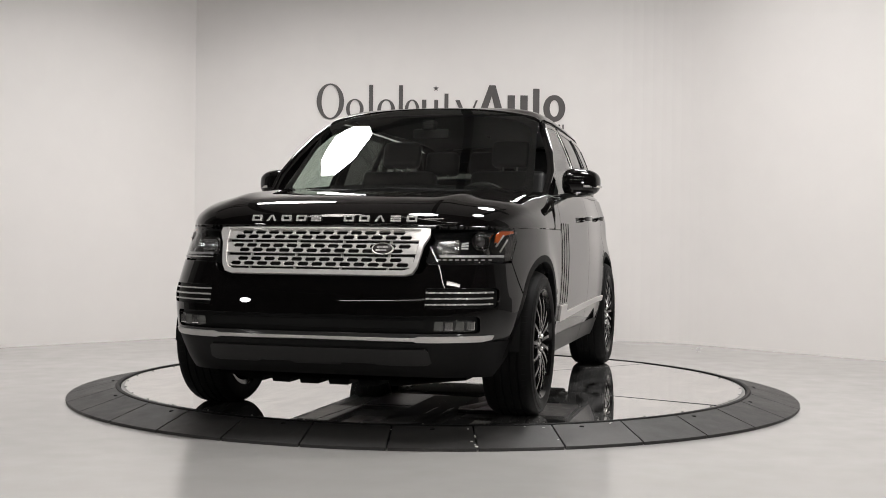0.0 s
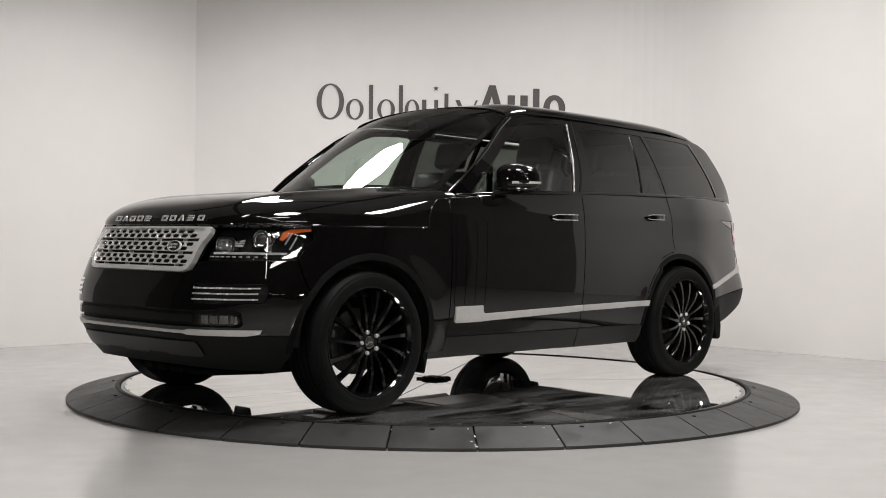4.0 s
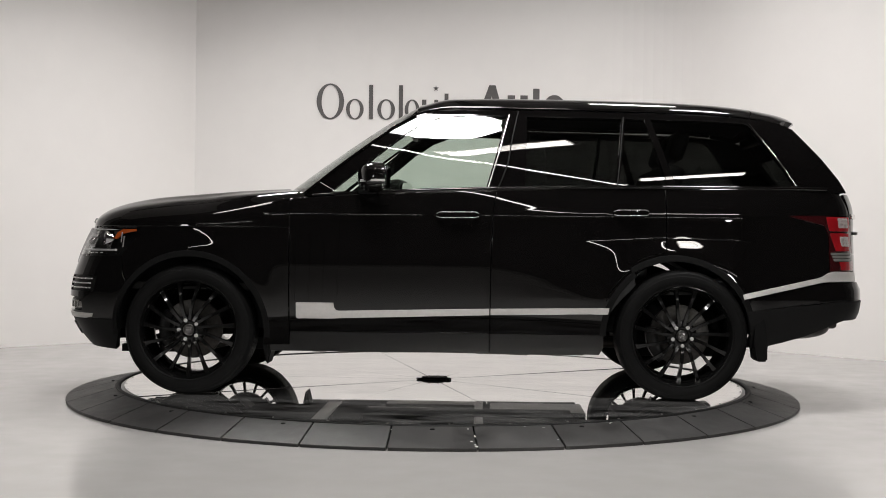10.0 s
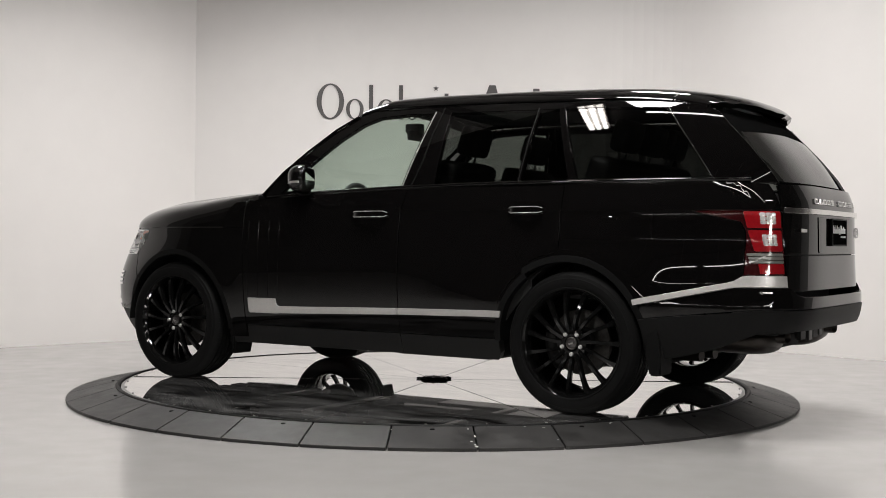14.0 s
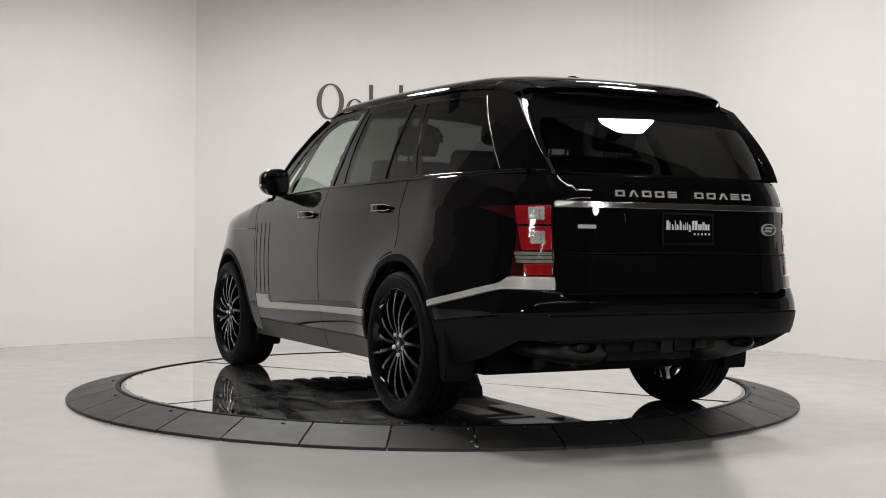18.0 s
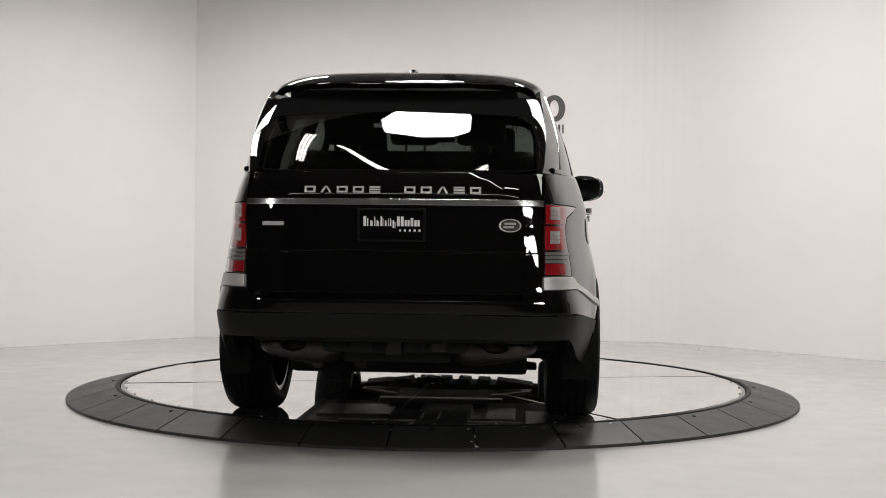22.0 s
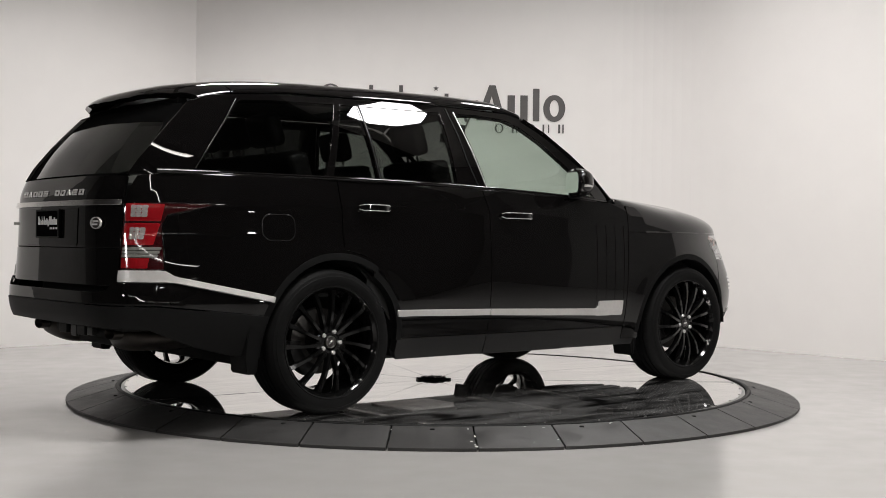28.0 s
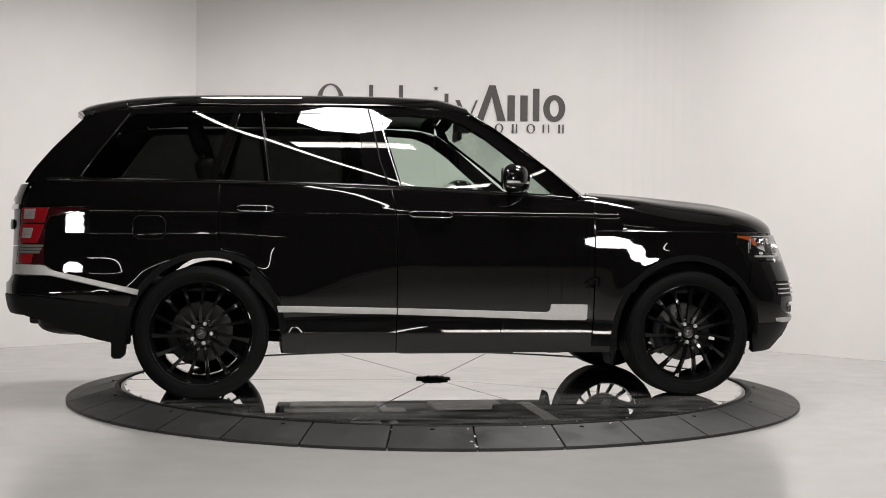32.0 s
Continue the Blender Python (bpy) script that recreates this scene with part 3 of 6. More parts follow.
def ux(x, z, tail=TAIL):
    if x > XF:
        return float(np.interp(-min((x - XF) / (NOSE(z) - XF), 1), -CXF, SF))
    if x >= XR:
        return UF + XF - x
    return UR - float(np.interp(-min((x - XR) / (tail(z) - XR), 1), -CXR, SR))


def uf(y, z):
    x, w = XF + (NOSE(z) - XF) * CXF, HALF(z) * CYF
    return float(np.interp(abs(y), np.maximum.accumulate(w - taper(x, z) * np.minimum(w / 0.9, 1)), SF)) * (1 if y >= 0 else -1)


def ur(y, z):
    x, w = XR + (TAIL(z) - XR) * CXR, HALF(z) * CYR
    return (UR - float(np.interp(abs(y), np.maximum.accumulate(w - taper(x, z) * np.minimum(w / 0.9, 1)), SR))) * (1 if y >= 0 else -1)


BELT = smooth_table((0.95, 1.165), (0.78, 1.178), (0.3, 1.206), (-0.3, 1.229), (-1.08, 1.246), (-1.4, 1.248), (-2.4, 1.252))
RAIL = smooth_table((0.80, 1.20), (0.60, 1.352), (0.44, 1.480), (0.27, 1.610), (0.12, 1.700), (0.0, 1.728), (-0.25, 1.735), (-0.5, 1.732), (-1.1, 1.722), (-1.8, 1.70), (-2.1, 1.668), (-2.25, 1.62))
Y_BELT = smooth_table((0.9, 0.86), (0.6, 0.895), (0.2, 0.905), (-0.4, 0.905), (-1.1, 0.885), (-1.7, 0.845), (-2.1, 0.788), (-2.35, 0.730), (-2.56, 0.655))
Y_RAIL = smooth_table((0.9, 0.80), (0.3, 0.725), (0.0, 0.715), (-0.5, 0.72), (-1.1, 0.71), (-1.7, 0.685), (-2.1, 0.640), (-2.3, 0.605), (-2.56, 0.575))
ROOF = smooth_table((0.30, 1.755), (0.18, 1.795), (0.06, 1.815), (-0.25, 1.832), (-0.6, 1.832), (-1.16, 1.824), (-1.53, 1.812), (-1.89, 1.787), (-2.07, 1.762), (-2.18, 1.738), (-2.23, 1.718), (-2.262, 1.69), (-2.275, 1.665))


def cabin(x, z, inset=0.0):
    """The skin of the windows and pillars of the left side."""
    zb, zt = 1.24, 1.72
    k = (z - zb) / (zt - zb)
    y = Y_BELT(x) + (Y_RAIL(x) - Y_BELT(x)) * k + 0.022 * (1 - (2 * k - 1) ** 2) - inset
    return Vector((x, y, z))


def roof_fn(x, y):
    x0 = x
    if x < -1.7:
        x = x - 0.075 * (abs(y) / 0.6) ** 2.5 * min((-1.7 - x) / 0.3, 1)
    yr = Y_RAIL(x0) + 0.004
    zr = min(RAIL(x), ROOF(x) - 0.05)
    k = min(abs(y) / yr, 1)
    drop = 0.045 * float(ease((x + 0.08) / 0.2)) * k * k * (1 - k ** 6)
    return Vector((x0, y, zr - drop + (ROOF(x) - zr) * max(1 - k ** 4.5, 0) ** 0.5))


HOOD_C = smooth_table((0.8, 1.238), (1.0, 1.228), (1.28, 1.213), (1.4, 1.205), (1.75, 1.180), (2.0, 1.163), (2.2, 1.150))


def hood_fn(x, y):
    z0 = 1.0
    n = NF
    y0, y = y, y / (1 - 0.087 * float(ease((x - 1.3) / 0.8)))
    rho = (max((x - XF) / (NOSE(z0) - XF), 0) ** n + (abs(y) / (HALF(z0) - 0.004)) ** n) ** (1 / n)
    rho = min(rho, 1)
    p = 6.5 + 18 * min(max((1.5 - x) / 0.65, 0), 1) ** 2
    # two soft ridges run along the bonnet
    ridge = 0.015 * math.exp(-((abs(y) - 0.62) / 0.075) ** 2) * min(max((2.15 - x) / 0.4, 0), 1)
    return Vector((x, y0, z0 + (HOOD_C(x) - z0 + ridge - 0.012 * (y / 0.9) ** 2) * max(1 - rho ** p, 0) ** 0.5))


WS = smooth_table((1.16, 1.084), (1.243, 0.976), (1.43, 0.720), (1.57, 0.5185), (1.69, 0.3325), (1.76, 0.21), (1.81, 0.10))


def screen_fn(y, z):
    return Vector((WS(z) - 0.21 * (abs(y) / 0.8) ** 2.2, y, z))


RG = smooth_table((1.70, -2.135), (1.61, -2.242), (1.52, -2.333), (1.42, -2.424), (1.30, -2.508), (1.24, -2.545))


def rear_glass_fn(y, z):
    return Vector((RG(z) + 0.105 * (abs(y) / 0.68) ** 3.2, y, z))


# ---------------------------------------------------------------- panels cut from the skins
from mathutils.geometry import delaunay_2d_cdt


def inside(px, py, loop):
    n, c = len(loop), False
    j = n - 1
    for i in range(n):
        xi, yi = loop[i]
        xj, yj = loop[j]
        if (yi > py) != (yj > py) and px < (xj - xi) * (py - yi) / (yj - yi) + xi:
            c = not c
        j = i
    return c


def inside_many(P, loop):
    L = np.array(loop)
    c = np.zeros(len(P), bool)
    j = len(L) - 1
    for i in range(len(L)):
        xi, yi, xj, yj = *L[i], *L[j]
        if yi != yj:
            c ^= ((yi > P[:, 1]) != (yj > P[:, 1])) & (P[:, 0] < (xj - xi) * (P[:, 1] - yi) / (yj - yi) + xi)
        j = i
    return c


def densify(loop, step, closed=True):
    out = []
    n = len(loop)
    for i in range(n if closed else n - 1):
        a, b = loop[i], loop[(i + 1) % n]
        k = max(1, int(math.ceil(math.hypot(b[0] - a[0], b[1] - a[1]) / step)))
        out += [(a[0] + (b[0] - a[0]) * t / k, a[1] + (b[1] - a[1]) * t / k) for t in range(k)]
    if not closed:
        out.append(loop[-1])
    return out


def skin_normals(ob, ns, edge, n_top, n_edge):
    """Gives the outer faces the skin's own normals and rolls them over at the edges; the turned-in flanks stay flat."""
    me = ob.data
    out = []
    for p in me.polygons:
        for li in p.loop_indices:
            i = me.loops[li].vertex_index
            if p.index < n_top:
                out.append(tuple(ns[i]))
            elif p.index < n_top + n_edge:
                out.append(tuple(ns[i] if i < len(ns) else edge[i]))
            else:
                out.append(tuple(p.normal))
    me.normals_split_custom_set(out)


def panel(name, loop, fn, mat, parent, step=0.03, thick=0.012, holes=(), mirror=False, label="", both=False, offset=0.0):
    """A sheet of the skin fn within loop (and outside holes), with a turned-in edge. both: also its mirror image on the right side."""
    loops = [densify(loop, step)] + [densify(h, step) for h in holes]
    pts, edges = [], []
    for lp in loops:
        b = len(pts)
        pts += lp
        edges += [(b + i, b + (i + 1) % len(lp)) for i in range(len(lp))]
    P = np.array(pts)
    lo, hi = P.min(0), P.max(0)
    gx, gy = np.meshgrid(np.arange(lo[0] + step / 2, hi[0], step), np.arange(lo[1] + step / 2, hi[1], step * 0.87))
    gx = gx + (np.arange(gx.shape[0]) % 2)[:, None] * step / 2
    G = np.c_[gx.ravel(), gy.ravel()]
    keep = inside_many(G, loops[0])
    for lp in loops[1:]:
        keep &= ~inside_many(G, lp)
    G = G[keep]
    if len(G):
        far = np.ones(len(G), bool)
        for i in range(0, len(P), 200):
            far &= (np.hypot(G[:, None, 0] - P[None, i:i + 200, 0], G[:, None, 1] - P[None, i:i + 200, 1]).min(1) > step * 0.55)
        G = G[far]
    allp = [Vector(p) for p in pts] + [Vector(p) for p in G.tolist()]
    v2, e2, f2, ov, oe, of = delaunay_2d_cdt(allp, edges, [], 0, 1e-7)
    C = np.array([[(v2[f[0]][k] + v2[f[1]][k] + v2[f[2]][k]) / 3 for k in (0, 1)] for f in f2])
    ok = inside_many(C, loops[0])
    for lp in loops[1:]:
        ok &= ~inside_many(C, lp)
    tris = [f for f, o in zip(f2, ok) if o]
    used = sorted({i for f in tris for i in f})
    idx = {o: i for i, o in enumerate(used)}
    h = 3e-3
    vs, ns = [], []
    for o in used:
        a, b = v2[o]
        p = fn(a, b)
        n = (fn(a + h, b) - fn(a - h, b)).cross(fn(a, b + h) - fn(a, b - h))
        if n.length < 1e-12:
            n = p - Vector((p.x * 0.85, 0, 0.9))
        n.normalize()
        if n.dot(p - Vector((p.x * 0.8, 0, 0.85))) < 0:
            n = -n
        vs.append(p + n * offset), ns.append(n)
    faces = []
    for f in tris:
        t = [idx[i] for i in f]
        if (vs[t[1]] - vs[t[0]]).cross(vs[t[2]] - vs[t[0]]).dot(ns[t[0]]) < 0:
            t = t[::-1]
        faces.append(tuple(t))
    count = {}
    for f in faces:
        for i in range(3):
            count.setdefault(tuple(sorted((f[i], f[(i + 1) % 3]))), []).append((f[i], f[(i + 1) % 3]))
    n_top = len(faces)
    rim = [e[0] for e in count.values() if len(e) == 1]
    outward = {}
    for a, b in rim:
        t = (vs[b] - vs[a]).cross(ns[a])
        for i in (a, b):
            outward[i] = outward.get(i, Vector()) + t
    r = min(0.002, thick / 3)
    ring, inner, edge = {}, {}, {}
    for i, t in outward.items():
        t = t.normalized() if t.length > 1e-12 else Vector(ns[i])
        ring[i] = len(vs)
        edge[len(vs)] = t
        vs.append(vs[i] + t * r - ns[i] * r)
    for i in outward:
        inner[i] = len(vs)
        vs.append(vs[ring[i]] - ns[i] * (thick - r))
    faces += [(b, a, ring[a], ring[b]) for a, b in rim]
    faces += [(ring[b], ring[a], inner[a], inner[b]) for a, b in rim]
    ob = None
    if not mirror:
        ob = mesh_ob(name, vs, faces, mat, parent, True, None, label)
        skin_normals(ob, ns, edge, n_top, len(rim))
    if both or mirror:
        flip = lambda k: Vector((k.x, -k.y, k.z))
        ob2 = mesh_ob(name, [(v[0], -v[1], v[2]) for v in vs], [f[::-1] for f in faces], mat, parent, True, None, label)
        skin_normals(ob2, [flip(k) for k in ns], {i: flip(k) for i, k in edge.items()}, n_top, len(rim))
        return ob2 if mirror else (ob, ob2)
    return ob


def on_hull(pts, tail=TAIL):
    """Outline points (x, z) on the side, or ('f', y, z) / ('r', y, z) on the nose or tail, as (u, z)."""
    out = []
    for p in pts:
        if p[0] == "f":
            out.append((uf(p[1], p[2]), p[2]))
        elif p[0] == "r":
            out.append((ur(p[1], p[2]), p[2]))
        else:
            out.append((ux(p[0], p[1], tail), p[1]))
    return out


def arch(cx, cz, r, a0, a1, n=22):
    return [(cx + r * math.cos(radians(a0 + (a1 - a0) * i / n)), cz + r * math.sin(radians(a0 + (a1 - a0) * i / n))) for i in range(n + 1)]


def mirrored(half):
    """Closes a half outline in (u, z), given from the bottom centre outwards to the top centre, by its mirror image."""
    return half + [(-u, z) for u, z in half[::-1] if abs(u) > 1e-9]


FW, RW, WZ, AR = 1.461, -1.461, 0.375, 0.452

def squeeze(x, y, back=False):
    """Crowds points of the bonnet's plan towards its rolled edge (back: the reverse)."""
    rho = (max((x - XF) / (NOSE(1.0) - XF), 0) ** NF + (abs(y) / (HALF(1.0) - 0.004)) ** NF) ** (1 / NF)
    rho = min(rho, 1)
    if rho < 1e-6:
        return x, y
    k = (1 - (1 - rho) ** (1 / 2.4) if back else 1 - (1 - rho) ** 2.4) / rho
    return (XF + (x - XF) * k if x > XF else x), y * k


def bonnet_skin(x, y):
    return hood_fn(x, y * (1 - 0.087 * float(ease((x - 1.3) / 0.8))))


# bonnet
def bonnet():
    edge = []
    for i in range(25):
        y = (HALF(1.0) - 0.004) * i / 24
        edge.append((1.02 - 0.17 * (y / 0.8) ** 2.2, y))
    front = []
    for i in range(1, 40):
        u = UF * (1 - i / 39)
        cx, cy = np.interp(u, SF, CXF), np.interp(u, SF, CYF)
        front.append((XF + (NOSE(1.0) - XF) * cx, (HALF(1.0) - 0.004) * cy))
    half = edge + [(1.1, HALF(1.0) - 0.004), (1.2, HALF(1.0) - 0.004)] + front
    half = [squeeze(x, y, True) for x, y in half]
    loop = half + [(x, -y) for x, y in half[::-1] if y > 1e-6]
    return panel("bonnet", loop, lambda x, y: bonnet_skin(*squeeze(x, y)), PAINT, car, 0.022, 0.015)


BONNET = bonnet()

# wings, doors, quarters
wing = on_hull([(1.80, 0.995), (1.5, 0.997), (1.2, 0.997), (0.867, 0.997), (0.867, 0.7), (0.867, 0.30), (1.02, 0.30)]
               + arch(FW, WZ, AR, 190, 36) + [(1.865, 0.72), (1.885, 0.825), (1.86, 0.86), (1.79, 0.93)])
panel("front_wing", wing, hull, PAINT, car, 0.016, 0.02, both=True)
panel("wing_corner", on_hull([(0.867, 1.003), (0.867, BELT(0.867)), (0.95, 1.162), (1.0, 1.12), (1.03, 1.06), (1.04, 1.003)]), hull, PAINT, car, 0.026, 0.02, both=True)
fdoor = on_hull([(0.858, 0.385), (0.858, 0.9), (0.858, 1.14), (0.84, BELT(0.84)), (0.3, BELT(0.3)), (-0.1, BELT(-0.1)), (-0.36, BELT(-0.36)), (-0.338, 1.1), (-0.327, 0.7), (-0.327, 0.385)])
FDOOR = panel("front_door", fdoor, hull, PAINT, car, 0.016, 0.02, both=True)
rdoor = on_hull([(-0.335, 0.385), (-0.335, 0.7), (-0.346, 1.1), (-0.368, BELT(-0.36)), (-0.9, BELT(-0.9)), (-1.405, BELT(-1.4)), (-1.408, 1.1), (-1.408, 0.888)]
                + arch(RW, WZ, AR + 0.05, 84, 26, 14) + [(-1.005, 0.50), (-1.005, 0.385)])
RDOOR = panel("rear_door", rdoor, hull, PAINT, car, 0.016, 0.02, both=True)
quarter_loop = on_hull([(-1.416, BELT(-1.41)), (-1.8, BELT(-1.8)), (-2.2, BELT(-2.2)), (-2.38, 1.248), ("r", 0.69, 1.238), ("r", 0.69, 1.105), (-2.20, 1.105), (-2.13, 1.101), (-2.27, 1.061), (-2.37, 1.038), (-2.394, 0.99), (-2.398, 0.95),
                        (-2.398, 0.768), (-2.352, 0.741), (-2.328, 0.733), (-1.862, 0.636)] + arch(RW, WZ, AR, 147, 22, 28) + arch(RW, WZ, AR + 0.042, 22, 82, 14) + [(-1.416, 0.89), (-1.416, 1.1)])
panel("quarter_panel", quarter_loop, hull, PAINT, car, 0.016, 0.02, both=True)
panel("sill", on_hull([(0.98, 0.262), (0.98, 0.296), (0.862, 0.30), (0.855, 0.378), (-0.325, 0.378), (-0.325, 0.262)]), hull, SATIN, car, 0.04, 0.05, both=True, label="dark grey sill cover")
panel("sill", on_hull([(-0.333, 0.262), (-0.333, 0.378), (-1.0, 0.378), (-1.0, 0.30), (-0.98, 0.262)]), hull, SATIN, car, 0.04, 0.05, both=True, label="dark grey sill cover")
for cx, a0, a1 in ((FW, 184, -4), (RW, 184, 0)):
    lip = on_hull(arch(cx, WZ, AR - 0.004, a0, a1, 40) + arch(cx, WZ, AR + 0.030, a1, a0, 40))
    panel("arch_lip", lip, hull, TYRE, car, 0.03, 0.03, both=True, offset=0.001)
    for s in (1, -1):
        bm = bmesh.new()
        lathe(bm, [(0.455, 0.50 * s), (0.455, 0.945 * s)], 48, "Y", (cx, 0, WZ))
        bmesh.ops.delete(bm, geom=[v for v in bm.verts if v.co.z < 0.36], context="VERTS")
        part("wheel_liner", bm, DARK, car, "", 40)

# side vents: slim upright blades ahead of the front doors
for s in (1, -1):
    for x in (0.818, 0.735, 0.651, 0.566):
        bm = bmesh.new()
        pts = [hull(ux(x + 0.012 * (1 - k / 9), 0.565 + 0.475 * k / 9), 0.565 + 0.475 * k / 9) for k in range(10)]
        sweep(bm, [(p.x, s * (p.y + 0.0008), p.z) for p in pts], [0.003] + [0.007] * 8 + [0.003], 0.0035, (1, 0, 0))
        part("vent_blade", bm, PAINT, FDOOR[0 if s > 0 else 1], "", 40)


def rounded(y0, y1, z0, z1, r, n=4):
    pts = []
    for cy, cz, a in ((y1 - r, z0 + r, -90), (y1 - r, z1 - r, 0), (y0 + r, z1 - r, 90), (y0 + r, z0 + r, 180)):
        pts += [(cy + r * math.cos(radians(a + 90 * i / n)), cz + r * math.sin(radians(a + 90 * i / n))) for i in range(n + 1)]
    return pts


# silver side strips, stepped tall at the front
st_f = on_hull([(0.818, 0.470), (0.806, 0.463), (0.60, 0.465), (0.563, 0.468), (-0.325, 0.496), (-0.325, 0.529), (0.563, 0.506), (0.582, 0.510), (0.594, 0.525), (0.598, 0.554), (0.818, 0.553)])
panel("side_strip", st_f, hull, SILVER, car, 0.03, 0.016, both=True, offset=0.012, label="brushed silver door strip")
st_r = on_hull([(-0.335, 0.497), (-1.022, 0.509), (-1.03, 0.541), (-0.335, 0.529)])
panel("side_strip", st_r, hull, SILVER, car, 0.03, 0.016, both=True, offset=0.012, label="brushed silver door strip")

# handles
for (cx, cz), doors in (((-0.135, 1.082), FDOOR), ((-1.182, 1.104), RDOOR)):
    for s in (1, -1):
        pts = []
        for k in range(13):
            x = cx + 0.122 - 0.244 * k / 12
            bulge = 0.034 * (1 - abs(2 * k / 12 - 1) ** 4)
            p = hull(ux(x, cz), cz)
            pts.append(Vector((p.x, s * (p.y + 0.006 + bulge), cz + 0.002 * k / 12)))
        bm = bmesh.new()
        sweep(bm, pts, [0.018] + [0.034] * 11 + [0.018], 0.016, (0, 0, 1))
        h = part("door_handle", bm, PAINT, doors[0 if s > 0 else 1], "", 40)
        for dz in (0.0165, -0.0165):
            bm = bmesh.new()
            sweep(bm, [p + Vector((0, s * 0.004, dz * (0.5 if i in (0, 12) else 1))) for i, p in enumerate(pts)], 0.005, 0.010, (0, 0, 1))
            part("handle_trim", bm, BRIGHT, h, "bright chrome handle edge", 40)

# fuel flap on the right quarter
flap = on_hull(rounded(-1.900, -1.712, 0.920, 1.058, 0.048, 6))
FLAP_U = sum(u for u, z in flap) / len(flap)
panel("flap_gap", [(u, z) for u, z in densify(flap, 0.02)], hull, SATIN, car, 0.03, 0.003, mirror=True, offset=0.0015, label="thin edge of the fuel flap")
panel("fuel_flap", [(FLAP_U + (u - FLAP_U) * 0.955, 0.988 + (z - 0.988) * 0.945) for u, z in flap], hull, PAINT, car, 0.02, 0.006, mirror=True, offset=0.004)

# ---------------------------------------------------------------- the car: nose
def yz(*pts):
    return on_hull([("f", y, z) for y, z in pts])


bump_half = on_hull([("f", 0.0, 0.440), ("f", 0.4, 0.440), ("f", 0.7, 0.440), ("f", 0.86, 0.440)]) + on_hull(arch(FW, WZ, AR + 0.004, 8.2, 34, 9) + [(1.875, 0.72), (1.892, 0.818)]
            + [("f", 0.80, 0.815), ("f", 0.56, 0.812), ("f", 0.53, 0.77), ("f", 0.46, 0.752), ("f", 0.2, 0.752), ("f", 0.0, 0.752)])
bump_low = on_hull([("f", 0.0, 0.262), ("f", 0.4, 0.262), ("f", 0.7, 0.255), (1.94, 0.25)]) + on_hull(arch(FW, WZ, AR + 0.004, -6, 7.4, 5)) + on_hull([("f", 0.86, 0.434), ("f", 0.7, 0.434), ("f", 0.4, 0.434), ("f", 0.0, 0.434)])
band = densify(yz(*rounded(-0.80, 0.80, 0.480, 0.566, 0.022)), 0.03)
vent_l, vent_r = densify(yz(*rounded(0.555, 0.868, 0.600, 0.700, 0.018)), 0.03), densify(yz(*rounded(-0.868, -0.555, 0.600, 0.700, 0.018)), 0.03)
FBUMP = panel("front_bumper", mirrored(bump_half), hull, PAINT, car, 0.026, 0.035, holes=[band, vent_l, vent_r])
panel("bumper_apron", mirrored(bump_low), hull, TRIM, car, 0.026, 0.035, label="matt black lower bumper apron")
panel("lower_intake", yz(*rounded(-0.82, 0.82, 0.470, 0.576, 0.01)), hull, TRIM, FBUMP, 0.03, 0.01, offset=-0.022, label="matt black recessed intake")
panel("intake_bar", yz(*rounded(-0.56, 0.56, 0.505, 0.545, 0.012)), hull, TRIM, FBUMP, 0.03, 0.008, offset=-0.012)
for s in (1, -1):
    panel("vent_recess", yz(*rounded(min(s * 0.545, s * 0.875), max(s * 0.545, s * 0.875), 0.592, 0.708, 0.01)), hull, TRIM, FBUMP, 0.03, 0.01, offset=-0.014)
    for z in (0.622, 0.650, 0.678):
        pts = [hull(uf(s * (0.562 + 0.285 * k / 14), z), z) for k in range(15)]
        bm = bmesh.new()
        sweep(bm, [q - Vector((0.004, s * 0.004, 0)) for q in pts], 0.008, 0.014, (0, 0, 1))
        part("vent_bar", bm, BRIGHT, FBUMP, "thin chrome bar", 40)
    fog = panel("fog_lamp", yz(*rounded(min(s * 0.60, s * 0.775), max(s * 0.60, s * 0.775), 0.490, 0.545, 0.012)), hull, LENS, FBUMP, 0.03, 0.006, offset=-0.008, label="clear rectangular fog lamp")
    for k in range(4):
        y = s * (0.617 + 0.046 * k)
        bm = bmesh.new()
        p = hull(uf(y, 0.517), 0.517)
        box(bm, (p.x - 0.05, p.y - 0.0215, 0.497), (p.x - 0.016, p.y + 0.0215, 0.540), 0.004)
        part("reflector", bm, CHROME if k % 2 else LAMP_GREY, fog)
bar = [(0.0, 0.449), (0.50, 0.446), (0.52, 0.440), (0.80, 0.440), (0.835, 0.448), (0.845, 0.466), (0.53, 0.466), (0.505, 0.459), (0.0, 0.459)]
panel("bumper_bar", mirrored(yz(*bar)), hull, SILVER, FBUMP, 0.03, 0.02, offset=0.006, label="bright silver bumper bar")
skid = [(0.0, 0.325), (0.12, 0.325), (0.13, 0.335), (0.30, 0.335), (0.31, 0.327), (0.55, 0.327), (0.575, 0.34), (0.568, 0.395), (0.55, 0.405), (0.0, 0.405)]
panel("skid_plate", mirrored(yz(*skid)), hull, SATIN, FBUMP, 0.03, 0.02, offset=0.010, label="dark grey skid plate")
bm = bmesh.new()
low = [(-0.68, 0.225)]
for y in (-0.36, -0.20, -0.04, 0.12, 0.28):
    low += [(y - 0.050, 0.192), (y - 0.032, 0.192), (y - 0.022, 0.222), (y + 0.022, 0.222), (y + 0.032, 0.192), (y + 0.050, 0.192)]
